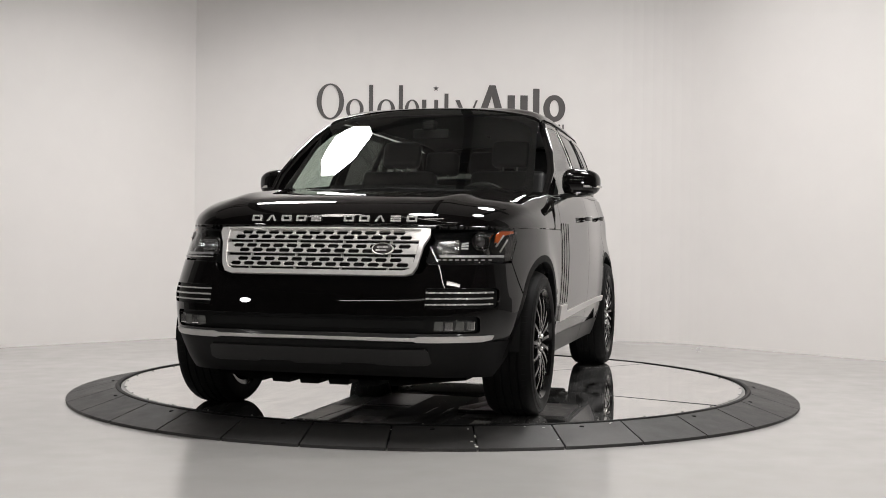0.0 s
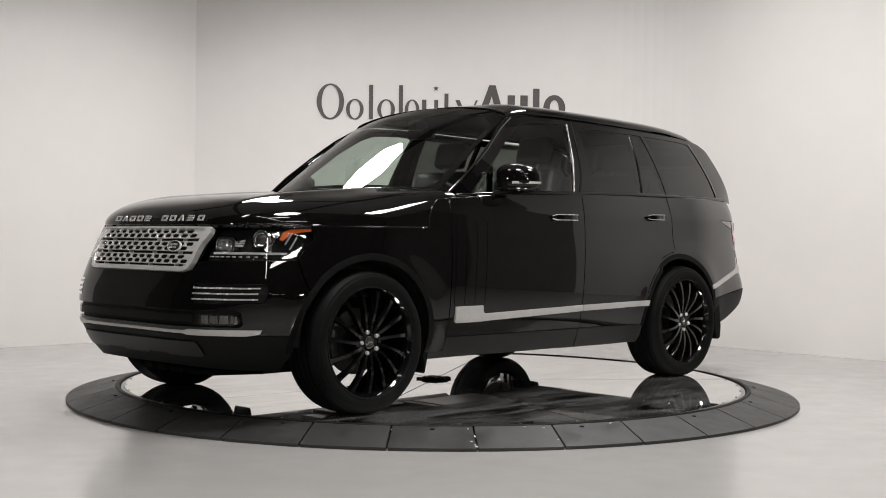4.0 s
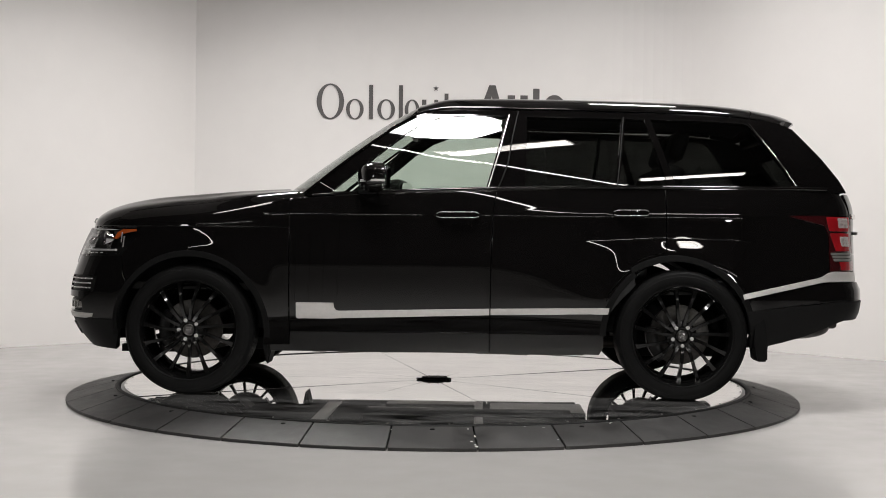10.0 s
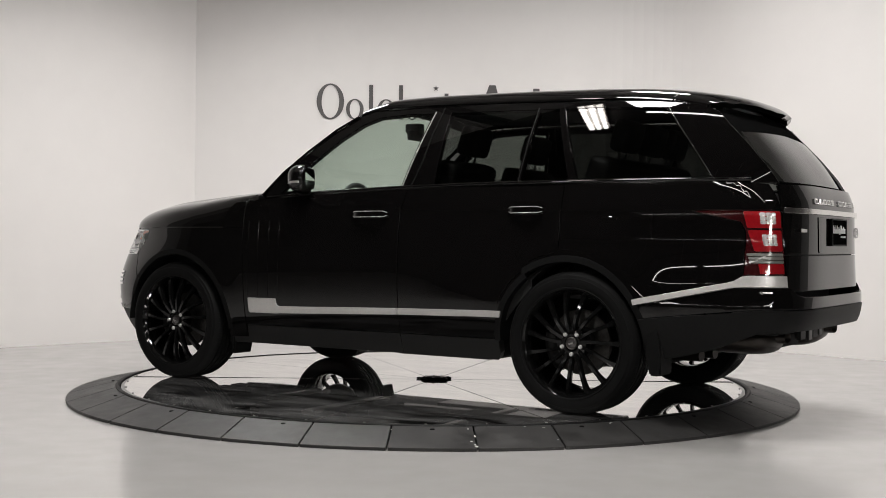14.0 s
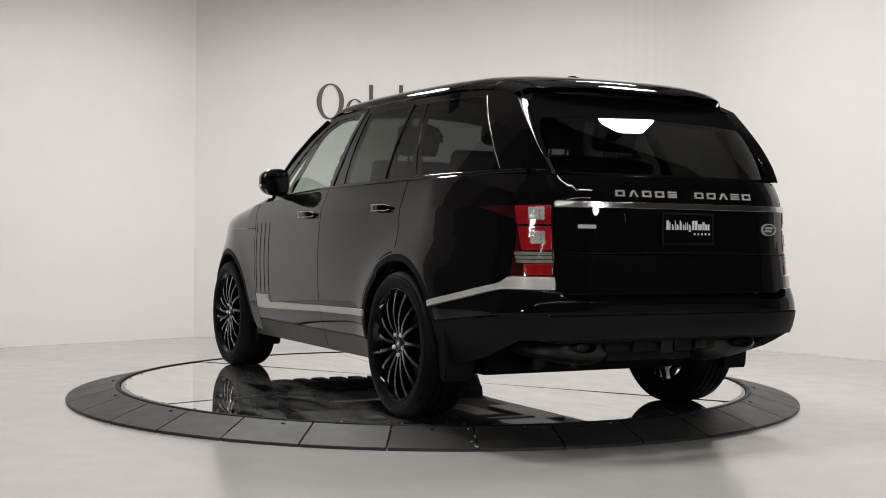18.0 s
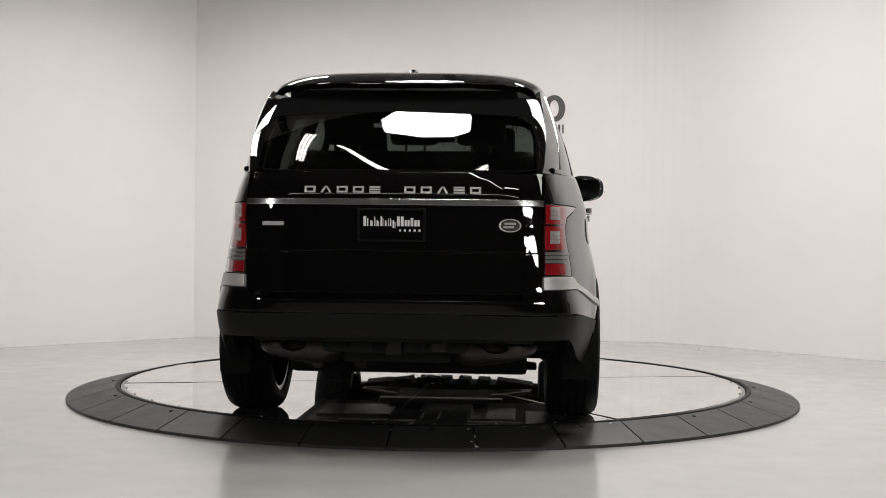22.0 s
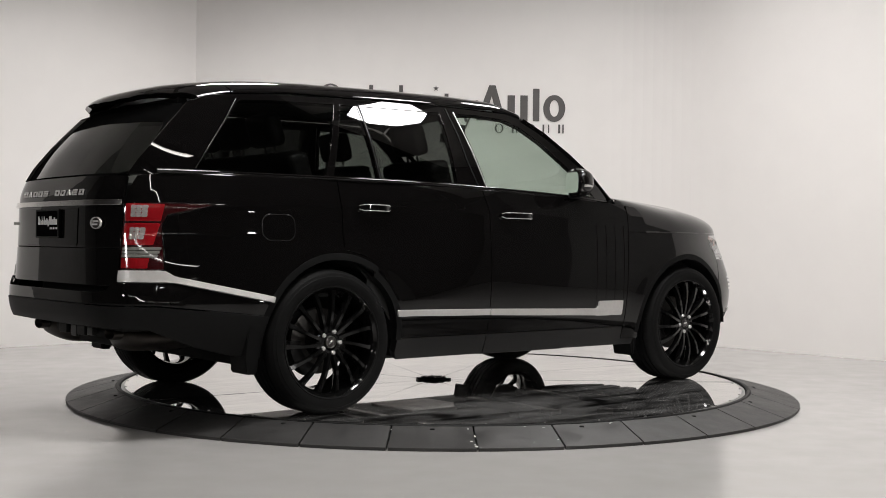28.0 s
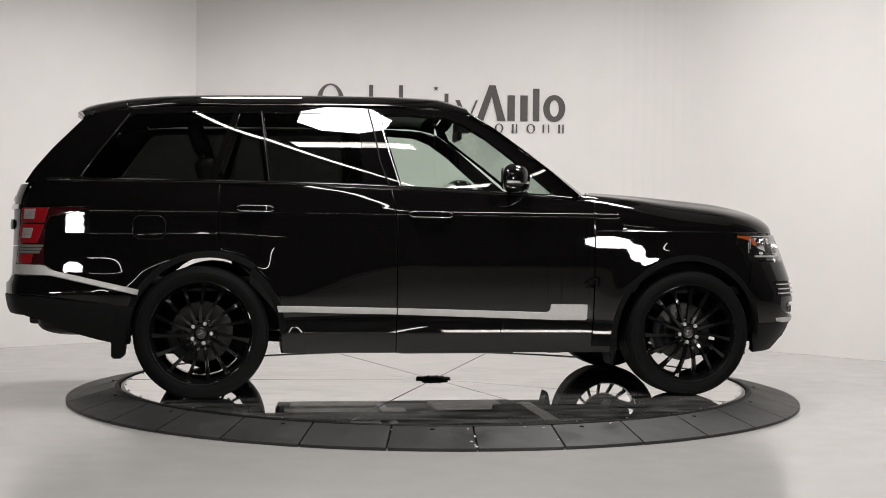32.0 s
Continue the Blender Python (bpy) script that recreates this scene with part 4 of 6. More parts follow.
low += [(0.68, 0.225), (0.68, 0.270), (-0.68, 0.270)]
fr_, bk_ = [bm.verts.new((2.06 - 0.25 * abs(y) ** 2, y, z)) for y, z in low], [bm.verts.new((1.70, y, z)) for y, z in low]
bm.faces.new(fr_), bm.faces.new(bk_[::-1])
for i in range(len(low)):
    j = (i + 1) % len(low)
    bm.faces.new((fr_[i], bk_[i], bk_[j], fr_[j]))
part("undertray", bm, DARK, FBUMP, "black notched undertray", 30)

# grille
g_out = [(0.0, 0.984), (0.40, 0.984), (0.545, 0.982), (0.55, 0.955), (0.525, 0.905), (0.515, 0.85), (0.505, 0.80), (0.485, 0.768), (0.45, 0.758), (0.0, 0.758)]
g_in = [(0.0, 0.979), (0.508, 0.979), (0.502, 0.90), (0.490, 0.82), (0.472, 0.787), (0.44, 0.778), (0.0, 0.778)]
hole = densify(mirrored(yz(*g_in)), 0.03)
GRILLE = panel("grille", mirrored(yz(*g_out)), hull, GRILLE_SILVER, car, 0.03, 0.035, holes=[hole], offset=0.012, label="silver slotted radiator grille")
panel("grille_backing", mirrored(yz((0.0, 0.99), (0.52, 0.99), (0.50, 0.78), (0.0, 0.78))), hull, DARK, GRILLE, 0.04, 0.01, offset=-0.04)


def slotted_bar(z0, z1, wide, shift):
    """One grille bar with two staggered rows of six-sided slots."""
    h = (z1 - z0)
    holes = []
    for row in (0, 1):
        zc = z0 + h * (0.26 + 0.48 * row)
        pitch = 0.0725
        for k in range(-8, 9):
            c = (k + 0.5 * ((row + shift) % 2)) * pitch
            w, q = 0.0325, h * 0.238
            if abs(c) + w > wide - 0.003:
                continue
            pts = [(c - w, zc), (c - w * 0.72, zc - q), (c + w * 0.72, zc - q), (c + w, zc), (c + w * 0.72, zc + q), (c - w * 0.72, zc + q)]
            holes.append(yz(*pts))
    lp = yz(*([(-wide + i * wide / 10, z0) for i in range(21)] + [(wide - i * wide / 10, z1) for i in range(21)]))
    return panel("grille_bar", lp, hull, GRILLE_SILVER, GRILLE, 0.022, 0.009, holes=holes, offset=0.004)


for i, (z0, z1, w) in enumerate(((0.928, 0.976, 0.504), (0.862, 0.910, 0.498), (0.796, 0.844, 0.484))):
    slotted_bar(z0, z1, w, i)
    for y in (-0.36, -0.12, 0.12, 0.36):
        p = hull(uf(y, z0 - 0.005), z0 - 0.005)
        bm = bmesh.new()
        box(bm, (p.x - 0.03, p.y - 0.003, z0 - 0.019), (p.x - 0.006, p.y + 0.003, z0 + 0.002))
        part("grille_post", bm, SILVER, GRILLE)


def oval_badge(p, n, w, h, parent):
    """A plain oval badge with a bright rim."""
    q = Vector(n).to_track_quat("Z", "Y").to_matrix().to_4x4()
    bm = bmesh.new()
    lathe(bm, [(0.001, 0.006), (0.8, 0.006), (0.86, 0.004)], 32, "Z")
    bmesh.ops.transform(bm, matrix=Matrix.Translation(p) @ q @ Matrix.Diagonal((w, h, 1, 1)), verts=bm.verts)
    b = part("badge", bm, SMOKED, parent, "dark oval badge with a chrome rim", 40)
    bm = bmesh.new()
    lathe(bm, [(0.84, 0.0), (0.86, 0.009), (0.94, 0.010), (1.0, 0.0)], 32, "Z")
    bmesh.ops.transform(bm, matrix=Matrix.Translation(p) @ q @ Matrix.Diagonal((w, h, 1, 1)), verts=bm.verts)
    part("badge_rim", bm, BRIGHT, b, "", 40)
    bm = bmesh.new()
    box(bm, (-0.5, 0.1, 0.006), (0.5, 0.42, 0.008)), box(bm, (-0.6, -0.38, 0.006), (0.35, -0.08, 0.008))
    bmesh.ops.transform(bm, matrix=Matrix.Translation(p) @ q @ Matrix.Diagonal((w, h, 1, 1)), verts=bm.verts)
    part("badge_mark", bm, BRIGHT, b)
    return b


bp = hull(uf(0.33, 0.886), 0.886)
oval_badge(bp + Vector((0.008, 0, 0)), (1, 0.12, 0.28), 0.056, 0.031, GRILLE)


def badge_block(kind, w, h, d=0.006):
    """One plain chrome character block: a frame, a wedge or a bar pair."""
    bm = bmesh.new()
    t = h * 0.24
    if kind == "frame":
        for lo, hi in (((-w / 2, 0), (w / 2, t)), ((-w / 2, h - t), (w / 2, h)), ((-w / 2, t), (-w / 2 + t * 1.3, h - t)), ((w / 2 - t * 1.3, t), (w / 2, h - t))):
            box(bm, (*lo, 0), (*hi, d))
    elif kind == "wedge":
        for s in (1, -1):
            q = [(s * w / 2, 0), (s * (w / 2 - t * 1.5), 0), (-s * t * 0.2, h), (s * t * 0.9, h)]
            a, b = [bm.verts.new((x, y, 0)) for x, y in q], [bm.verts.new((x, y, d * (1 + 0.1 * s))) for x, y in q]
            bm.faces.new(a), bm.faces.new(b[::-1])
            for i in range(4):
                bm.faces.new((a[i], a[(i + 1) % 4], b[(i + 1) % 4], b[i]))
    else:
        for z in (0, h / 2 - t / 2, h - t):
            box(bm, (-w / 2, z, 0), (w / 2, z + t, d))
    return bm


KINDS = ["frame", "wedge", "frame", "frame", "bars", None, "frame", "frame", "wedge", "bars", "frame"]


def badge_row(y0, y1, place, parent, w, h):
    n = len(KINDS)
    for i, k in enumerate(KINDS):
        if not k:
            continue
        y = y0 + (y1 - y0) * (i + (0.0 if i < 5 else 0.15)) / (n - 1 + 0.15)
        bm = badge_block(k, w, h)
        bmesh.ops.transform(bm, matrix=place(y), verts=bm.verts)
        part("badge_block", bm, BRIGHT, parent, "", 30)


def on_bonnet(y):
    """A frame on the bonnet's leading edge: x across, y up the slope, z outwards."""
    def at(z):
        lo, hi = 1.6, NOSE(1.0) - 0.0005
        for _ in range(30):
            m = (lo + hi) / 2
            lo, hi = (m, hi) if hood_fn(m, y).z > z else (lo, m)
        return hood_fn(lo, y)
    a, b = at(1.016), at(1.046)
    up = (b - a).normalized()
    acr = Vector((0, 1, 0))
    e = at(1.016).xyz
    y2 = y + 0.01
    acr = Vector((0.0, 1.0, 0.0))
    out = acr.cross(up).normalized()
    acr = up.cross(out)
    m = Matrix((acr, up, out)).transposed().to_4x4()
    return Matrix.Translation(a + out * 0.007) @ m


badge_row(-0.355, 0.455, on_bonnet, BONNET, 0.052, 0.032)

# headlamps
lamp = on_hull([("f", 0.565, 0.986), ("f", 0.75, 0.99), (1.95, 0.99), (1.80, 0.988), (1.752, 0.985), (1.79, 0.935), (1.86, 0.868), (1.885, 0.832), ("f", 0.80, 0.825), ("f", 0.57, 0.822), ("f", 0.545, 0.85),
                ("f", 0.56, 0.91), ("f", 0.58, 0.955)])


def disc_on(p, axis, prof, seg=28):
    bm = bmesh.new()
    lathe(bm, prof, seg, "Z")
    q = Vector(axis).to_track_quat("Z", "Y").to_matrix().to_4x4()
    bmesh.ops.transform(bm, matrix=Matrix.Translation(p) @ q, verts=bm.verts)
    return bm


HL = panel("headlamp", lamp, hull, LENS, car, 0.026, 0.012, both=True, label="clear wraparound headlamp")
HB = panel("lamp_housing", lamp, hull, TRIM, car, 0.03, 0.01, both=True, offset=-0.055)
for s, hl, hb in ((1, HL[0], HB[0]), (-1, HL[1], HB[1])):
    hb.parent = hl
    ax = (0.80, s * 0.42, 0.10)
    q = Vector(ax).to_track_quat("Z", "Y").to_matrix().to_4x4()
    # outer projector: a dark eye in two thin bright rings
    r = 0.050
    p = hull(uf(s * 0.775, 0.925), 0.925) - Vector((0.030, s * 0.014, 0))
    part("lamp_ring", disc_on(p, ax, [(r * 0.84, -0.03), (r * 0.85, 0.008), (r * 0.92, 0.013), (r, 0.006), (r, -0.03)]), CHROME, hl, "", 40)
    part("projector", disc_on(p, ax, [(r * 0.85, -0.014), (r * 0.70, 0.000), (r * 0.66, 0.006)]), SMOKED, hl, "dark projector lamp", 40)
    part("lamp_ring", disc_on(p, ax, [(r * 0.60, 0.0), (r * 0.61, 0.010), (r * 0.66, 0.010), (r * 0.68, 0.0)]), CHROME, hl, "", 40)
    part("projector_lens", disc_on(p, ax, [(r * 0.60, -0.002), (r * 0.44, 0.010), (0.001, 0.016)]), SMOKED, hl, "", 60)
    # inner lamp: a clear rounded box in a bright frame
    p = hull(uf(s * 0.640, 0.893), 0.893) - Vector((0.032, s * 0.010, 0))
    for nm, hw, hh, z0, z1, mt in (("lamp_frame", 0.064, 0.041, -0.02, 0.004, CHROME), ("lamp_bowl", 0.057, 0.034, -0.01, 0.0055, SMOKED)):
        bm = bmesh.new()
        lp = rounded(-hw, hw, -hh, hh, 0.022, 5)
        lo_, hi_ = [bm.verts.new((x, y, z0)) for x, y in lp], [bm.verts.new((x, y, z1)) for x, y in lp]
        bm.faces.new(hi_)
        for i in range(len(lp)):
            j = (i + 1) % len(lp)
            bm.faces.new((lo_[i], lo_[j], hi_[j], hi_[i]))
        bmesh.ops.transform(bm, matrix=Matrix.Translation(p) @ (Vector((0.95, s * 0.22, 0.08)).to_track_quat("Z", "Y").to_matrix().to_4x4()), verts=bm.verts)
        part(nm, bm, mt, hl, "", 40)
    inner = Matrix.Translation(p) @ Vector((0.95, s * 0.22, 0.08)).to_track_quat("Z", "Y").to_matrix().to_4x4()
    bm = bmesh.new()
    rows_ = [[bm.verts.new(inner @ Vector((x * f, y * f, 0.004 + 0.016 * (1 - f * f)))) for x, y in rounded(-0.052, 0.052, -0.030, 0.030, 0.020, 5)] for f in (1.0, 0.8, 0.6, 0.4, 0.2)]
    for a_, b_ in zip(rows_, rows_[1:]):
        for i in range(len(a_)):
            bm.faces.new((a_[i], a_[(i + 1) % len(a_)], b_[(i + 1) % len(a_)], b_[i]))
    bm.faces.new(rows_[-1])
    part("lamp_lens", bm, FACETED, hl, "clear faceted lamp lens", 40)
    for f, t_ in ((0.92, 0.004), (0.55, 0.003)):
        bm = bmesh.new()
        lp = [inner @ Vector((x * f, y * f, 0.009 + 0.016 * (1 - f * f))) for x, y in rounded(-0.055, 0.055, -0.033, 0.033, 0.022, 6)]
        sweep(bm, lp + lp[:1], t_, t_, tuple(inner.to_3x3() @ Vector((0, 0, 1))), cap=False)
        part("lamp_ring", bm, CHROME, hl, "", 60)
    # fluted divider and slanting light bars between the two
    for k, (y, z, l, an) in enumerate(((0.712, 0.915, 0.016, 0.2), (0.712, 0.903, 0.018, 0.1), (0.712, 0.891, 0.018, 0.0), (0.845, 0.930, 0.034, 1.0), (0.862, 0.905, 0.036, 1.05))):
        p = hull(uf(s * y, z), z) - Vector((0.024, s * 0.008, 0))
        e = Vector((-0.25 * l, s * l * math.cos(an), l * math.sin(an)))
        bm = bmesh.new()
        sweep(bm, [p - e, p + e], 0.006, 0.008, (1, 0, 0.2))
        part("light_bar", bm, CRYSTAL, hl)
    # clear light guide along the foot of the lamp
    bm = bmesh.new()
    sweep(bm, [hull(uf(s * (0.60 + 0.026 * k), 0.853), 0.853) - Vector((0.022, 0, 0)) for k in range(11)], 0.012, 0.016, (0, 0, 1))
    part("light_guide", bm, CRYSTAL, hl, "clear light guide", 40)
    am = on_hull([(1.765, 0.981), (1.90, 0.979), (1.938, 0.962), (1.958, 0.928), (1.942, 0.924), (1.905, 0.952), (1.85, 0.965), (1.80, 0.971)])
    panel("amber_marker", am, hull, AMBER, hl, 0.03, 0.01, mirror=s < 0, offset=-0.006, label="amber side marker")
    rf_ = on_hull([(1.925, 0.974), (2.01, 0.972), (2.03, 0.93), (2.03, 0.88), (2.00, 0.868), (1.995, 0.905), (1.965, 0.945)])
    panel("side_reflector", rf_, hull, CHROME, hl, 0.03, 0.01, mirror=s < 0, offset=-0.03)
    for k in range(9):
        y = 0.60 + 0.027 * k
        p = hull(uf(s * y, 0.836), 0.836) - Vector((0.014, 0, 0))
        bm = bmesh.new()
        box(bm, p - Vector((0.006, 0.008, 0.003)), p + Vector((0.006, 0.008, 0.003)))
        part("lamp_led", bm, CRYSTAL, hl)

# ---------------------------------------------------------------- the car: tail
def tz(*pts):
    return on_hull([("r", y, z) for y, z in pts])


def rear_full(half):
    """Closes a half outline of the tail across the centre line."""
    c = 2 * UR
    return half + [(c - u, z) for u, z in half[::-1] if u < UR - 1e-6]


tail = lambda u, z: hull(u, z) if u <= UR else Vector((hull(2 * UR - u, z).x, -hull(2 * UR - u, z).y, z))
bump = lambda u, z: hull(u, z, BUMP) if u <= UR else Vector((hull(2 * UR - u, z, BUMP).x, -hull(2 * UR - u, z, BUMP).y, z))
gate_up = tz((0.683, 0.878), (0.683, 1.0), (0.683, 1.1), (0.665, 1.20), (0.655, 1.236), (0.3, 1.240), (0.0, 1.240))
gate_up = tz((0.0, 0.878), (0.3, 0.878)) + gate_up
GATE = panel("tailgate", rear_full(gate_up), tail, PAINT, car, 0.018, 0.02)
panel("lower_tailgate", rear_full(tz((0.0, 0.69), (0.3, 0.69), (0.683, 0.69), (0.683, 0.78), (0.683, 0.870), (0.3, 0.870), (0.0, 0.870))), tail, PAINT, car, 0.018, 0.02)
panel("gate_strip", rear_full(tz((0.0, 1.090), (0.3, 1.090), (0.680, 1.090), (0.680, 1.114), (0.3, 1.114), (0.0, 1.114))), tail, GATE_METAL, GATE, 0.03, 0.02, offset=0.014, label="bright tailgate strip")
panel("plate_recess", rear_full(tz((0.0, 0.885), (0.335, 0.885), (0.345, 0.90), (0.352, 1.074), (0.0, 1.074))), tail, PAINT, GATE, 0.03, 0.004, offset=0.004)


def on_tail(z):
    def place(y):
        y = -y
        p = Vector(hull(ur(y, z), z)) if abs(y) > 1e-6 else hull(UR, z)
        b = hull(ur(y, z + 0.04), z + 0.04)
        up = (b - p)
        up.y = 0
        up.normalize()
        acr = Vector((0, -1, 0))
        out = acr.cross(up).normalized()
        return Matrix.Translation(p + out * 0.003) @ Matrix((acr, up, out)).transposed().to_4x4()
    return place


badge_row(-0.378, 0.378, on_tail(1.142), GATE, 0.050, 0.030)
bm = bmesh.new()
box(bm, (-0.062, 0, 0), (0.062, 0.018, 0.005), 0.002)
bmesh.ops.transform(bm, matrix=on_tail(0.992)(-0.537), verts=bm.verts)
part("script_badge", bm, SILVER, GATE, "small silver script badge")
oval_badge(hull(ur(-0.535, 1.0), 1.0) + Vector((-0.004, 0, 0)), (-1, -0.1, 0.02), 0.052, 0.031, GATE)

# dealer plate with plain bars for its writing
pm = on_tail(0.922)(0.0)
bm = bmesh.new()
box(bm, (-0.155, 0, 0.004), (0.155, 0.150, 0.014), 0.004)
bmesh.ops.transform(bm, matrix=pm, verts=bm.verts)
PLATE = part("plate", bm, FRIT, GATE, "black dealer plate with white marks")
bm = bmesh.new()
for lo, hi in (((-0.155, 0.0), (0.155, 0.008)), ((-0.155, 0.142), (0.155, 0.150)), ((-0.155, 0.008), (-0.145, 0.142)), ((0.145, 0.008), (0.155, 0.142))):
    box(bm, (*lo, 0.014), (*hi, 0.019), 0.002)
bmesh.ops.transform(bm, matrix=pm, verts=bm.verts)
part("plate_frame", bm, TRIM, PLATE)


def plate_bar(x0, x1, y0, y1):
    bm = bmesh.new()
    box(bm, (x0, y0, 0.0142), (x1, y1, 0.016))
    bmesh.ops.transform(bm, matrix=pm, verts=bm.verts)
    part("plate_mark", bm, WHITE_MARK, PLATE, "white bar for writing")


x = -0.128
for w, h, y in ((0.028, 0.044, 0.07), (0.014, 0.026, 0.07), (0.006, 0.044, 0.07), (0.014, 0.026, 0.07), (0.016, 0.044, 0.07), (0.010, 0.026, 0.07), (0.005, 0.034, 0.07), (0.008, 0.036, 0.07), (0.016, 0.034, 0.062)):
    plate_bar(x, x + w * 0.45, y, y + h), plate_bar(x + w * 0.6, x + w * 0.8, y, y + h * 0.8)
    x += w + 0.004
for w, h in ((0.030, 0.044), (0.022, 0.028), (0.012, 0.038), (0.024, 0.028)):
    plate_bar(x, x + w * 0.42, 0.07, 0.07 + h), plate_bar(x + w * 0.58, x + w, 0.07, 0.07 + h)
    x += w + 0.005
for k in range(5):
    plate_bar(0.035 + 0.022 * k, 0.044 + 0.022 * k, 0.046, 0.056)

# tail lamps
tl = on_hull([("r", 0.692, 0.772), ("r", 0.692, 1.098), (-2.36, 1.098), (-2.22, 1.098), (-2.155, 1.096), (-2.275, 1.068), (-2.375, 1.045), (-2.402, 1.00), (-2.406, 0.95), (-2.406, 0.772)])
TL = panel("tail_lamp", tl, hull, REDDARK, car, 0.026, 0.02, both=True, label="red and clear stacked tail lamp")
for s, t in ((1, TL[0]), (-1, TL[1])):
    def lens(name, y0, y1, z0, z1, mat, off, label=""):
        if y1 > 0.83:
            lp = on_hull([("r", y0, z0), ("r", 0.75, z0), (-2.425, z0), (-2.425, z1), ("r", 0.75, z1), ("r", y0, z1)])
        else:
            lp = tz(*rounded(y0, y1, z0, z1, 0.004))
        panel(name, lp, hull, mat, t, 0.02, 0.006, mirror=s < 0, offset=off, label=label)
    for z0, z1 in ((1.012, 1.095), (0.893, 0.998)):
        lens("red_lens", 0.697, 0.788, z0, z1, REDLENS, 0.003, "red lamp lens")
        zc = 1.062 if z0 > 1 else 0.951
        for i in range(3):
            for j in range(3):
                lens("clear_cell", 0.718 + 0.0150 * i, 0.7310 + 0.0150 * i, zc - 0.030 + 0.0195 * j, zc - 0.0130 + 0.0195 * j, TAIL_CLEAR, 0.006)
    for z in (0.838, 0.856, 0.874):
        lens("lamp_bar", 0.697, 0.805, z - 0.006, z + 0.006, LAMP_GREY, 0.004)
    lens("red_reflector", 0.699, 0.790, 0.778, 0.826, REDLENS, 0.003, "red reflector")

# bumper, silver corners
up = on_hull([("r", 0.0, 0.598), ("r", 0.4, 0.598)]) + on_hull([(-2.45, 0.595), (-2.2, 0.57), (-1.895, 0.535)] + arch(RW, WZ, AR, 159, 149.5, 4) + [(-1.868, 0.598), (-2.36, 0.702)], BUMP) + tz((0.70, 0.704), (0.675, 0.702), (0.655, 0.67), (0.60, 0.655), (0.0, 0.655))
RB = panel("rear_bumper", rear_full(up), bump, PAINT, car, 0.026, 0.05)
lo = on_hull([("r", 0.0, 0.485), ("r", 0.5, 0.485)]) + on_hull([(-2.48, 0.478), (-2.40, 0.445), (-2.25, 0.385), (-2.1, 0.345), (-1.96, 0.315)] + arch(RW, WZ, AR, 187, 160, 6) + [(-1.898, 0.529), (-2.2, 0.563), (-2.45, 0.588)], BUMP) + tz((0.4, 0.591), (0.0, 0.591))
panel("bumper_skirt", rear_full(lo), bump, TRIM, car, 0.03, 0.05, offset=0.004, label="matt black bumper skirt")
corner = on_hull([("r", 0.690, 0.709), ("r", 0.690, 0.764), (-2.42, 0.764), (-2.395, 0.760), (-2.355, 0.736), (-2.33, 0.729), (-1.857, 0.630), (-1.864, 0.604), (-2.34, 0.703), (-2.40, 0.709)])
panel("corner_strip", corner, hull, SILVER, car, 0.03, 0.03, both=True, offset=0.010, label="brushed silver corner strip")
bm = bmesh.new()
box(bm, (-2.50, -0.66, 0.455), (-1.98, 0.66, 0.54), 0.03)
VAL = part("rear_valance", bm, DARK, car, "black rear valance with tow recess", 30)
for nm, lo_, hi_ in (("cross_member", (-2.44, -0.34, 0.400), (-2.34, 0.34, 0.47)), ("tow_mount", (-2.34, -0.26, 0.345), (-2.05, 0.26, 0.45)), ("rear_subframe", (-1.75, -0.62, 0.232), (-1.2, 0.62, 0.40))):
    bm = bmesh.new()
    box(bm, lo_, hi_, 0.025)
    part(nm, bm, DARK, car, "", 30)
for y0, y1, z0, z1, m in ((-0.145, -0.045, 0.405, 0.472, TRIM), (0.10, 0.20, 0.405, 0.472, TRIM), (-0.035, 0.035, 0.395, 0.468, SATIN), (-0.245, -0.175, 0.412, 0.455, SATIN)):
    bm = bmesh.new()
    box(bm, (-2.475, y0, z0), (-2.45, y1, z1), 0.006)
    part("tow_bracket" if m is SATIN else "tow_recess", bm, m, VAL)
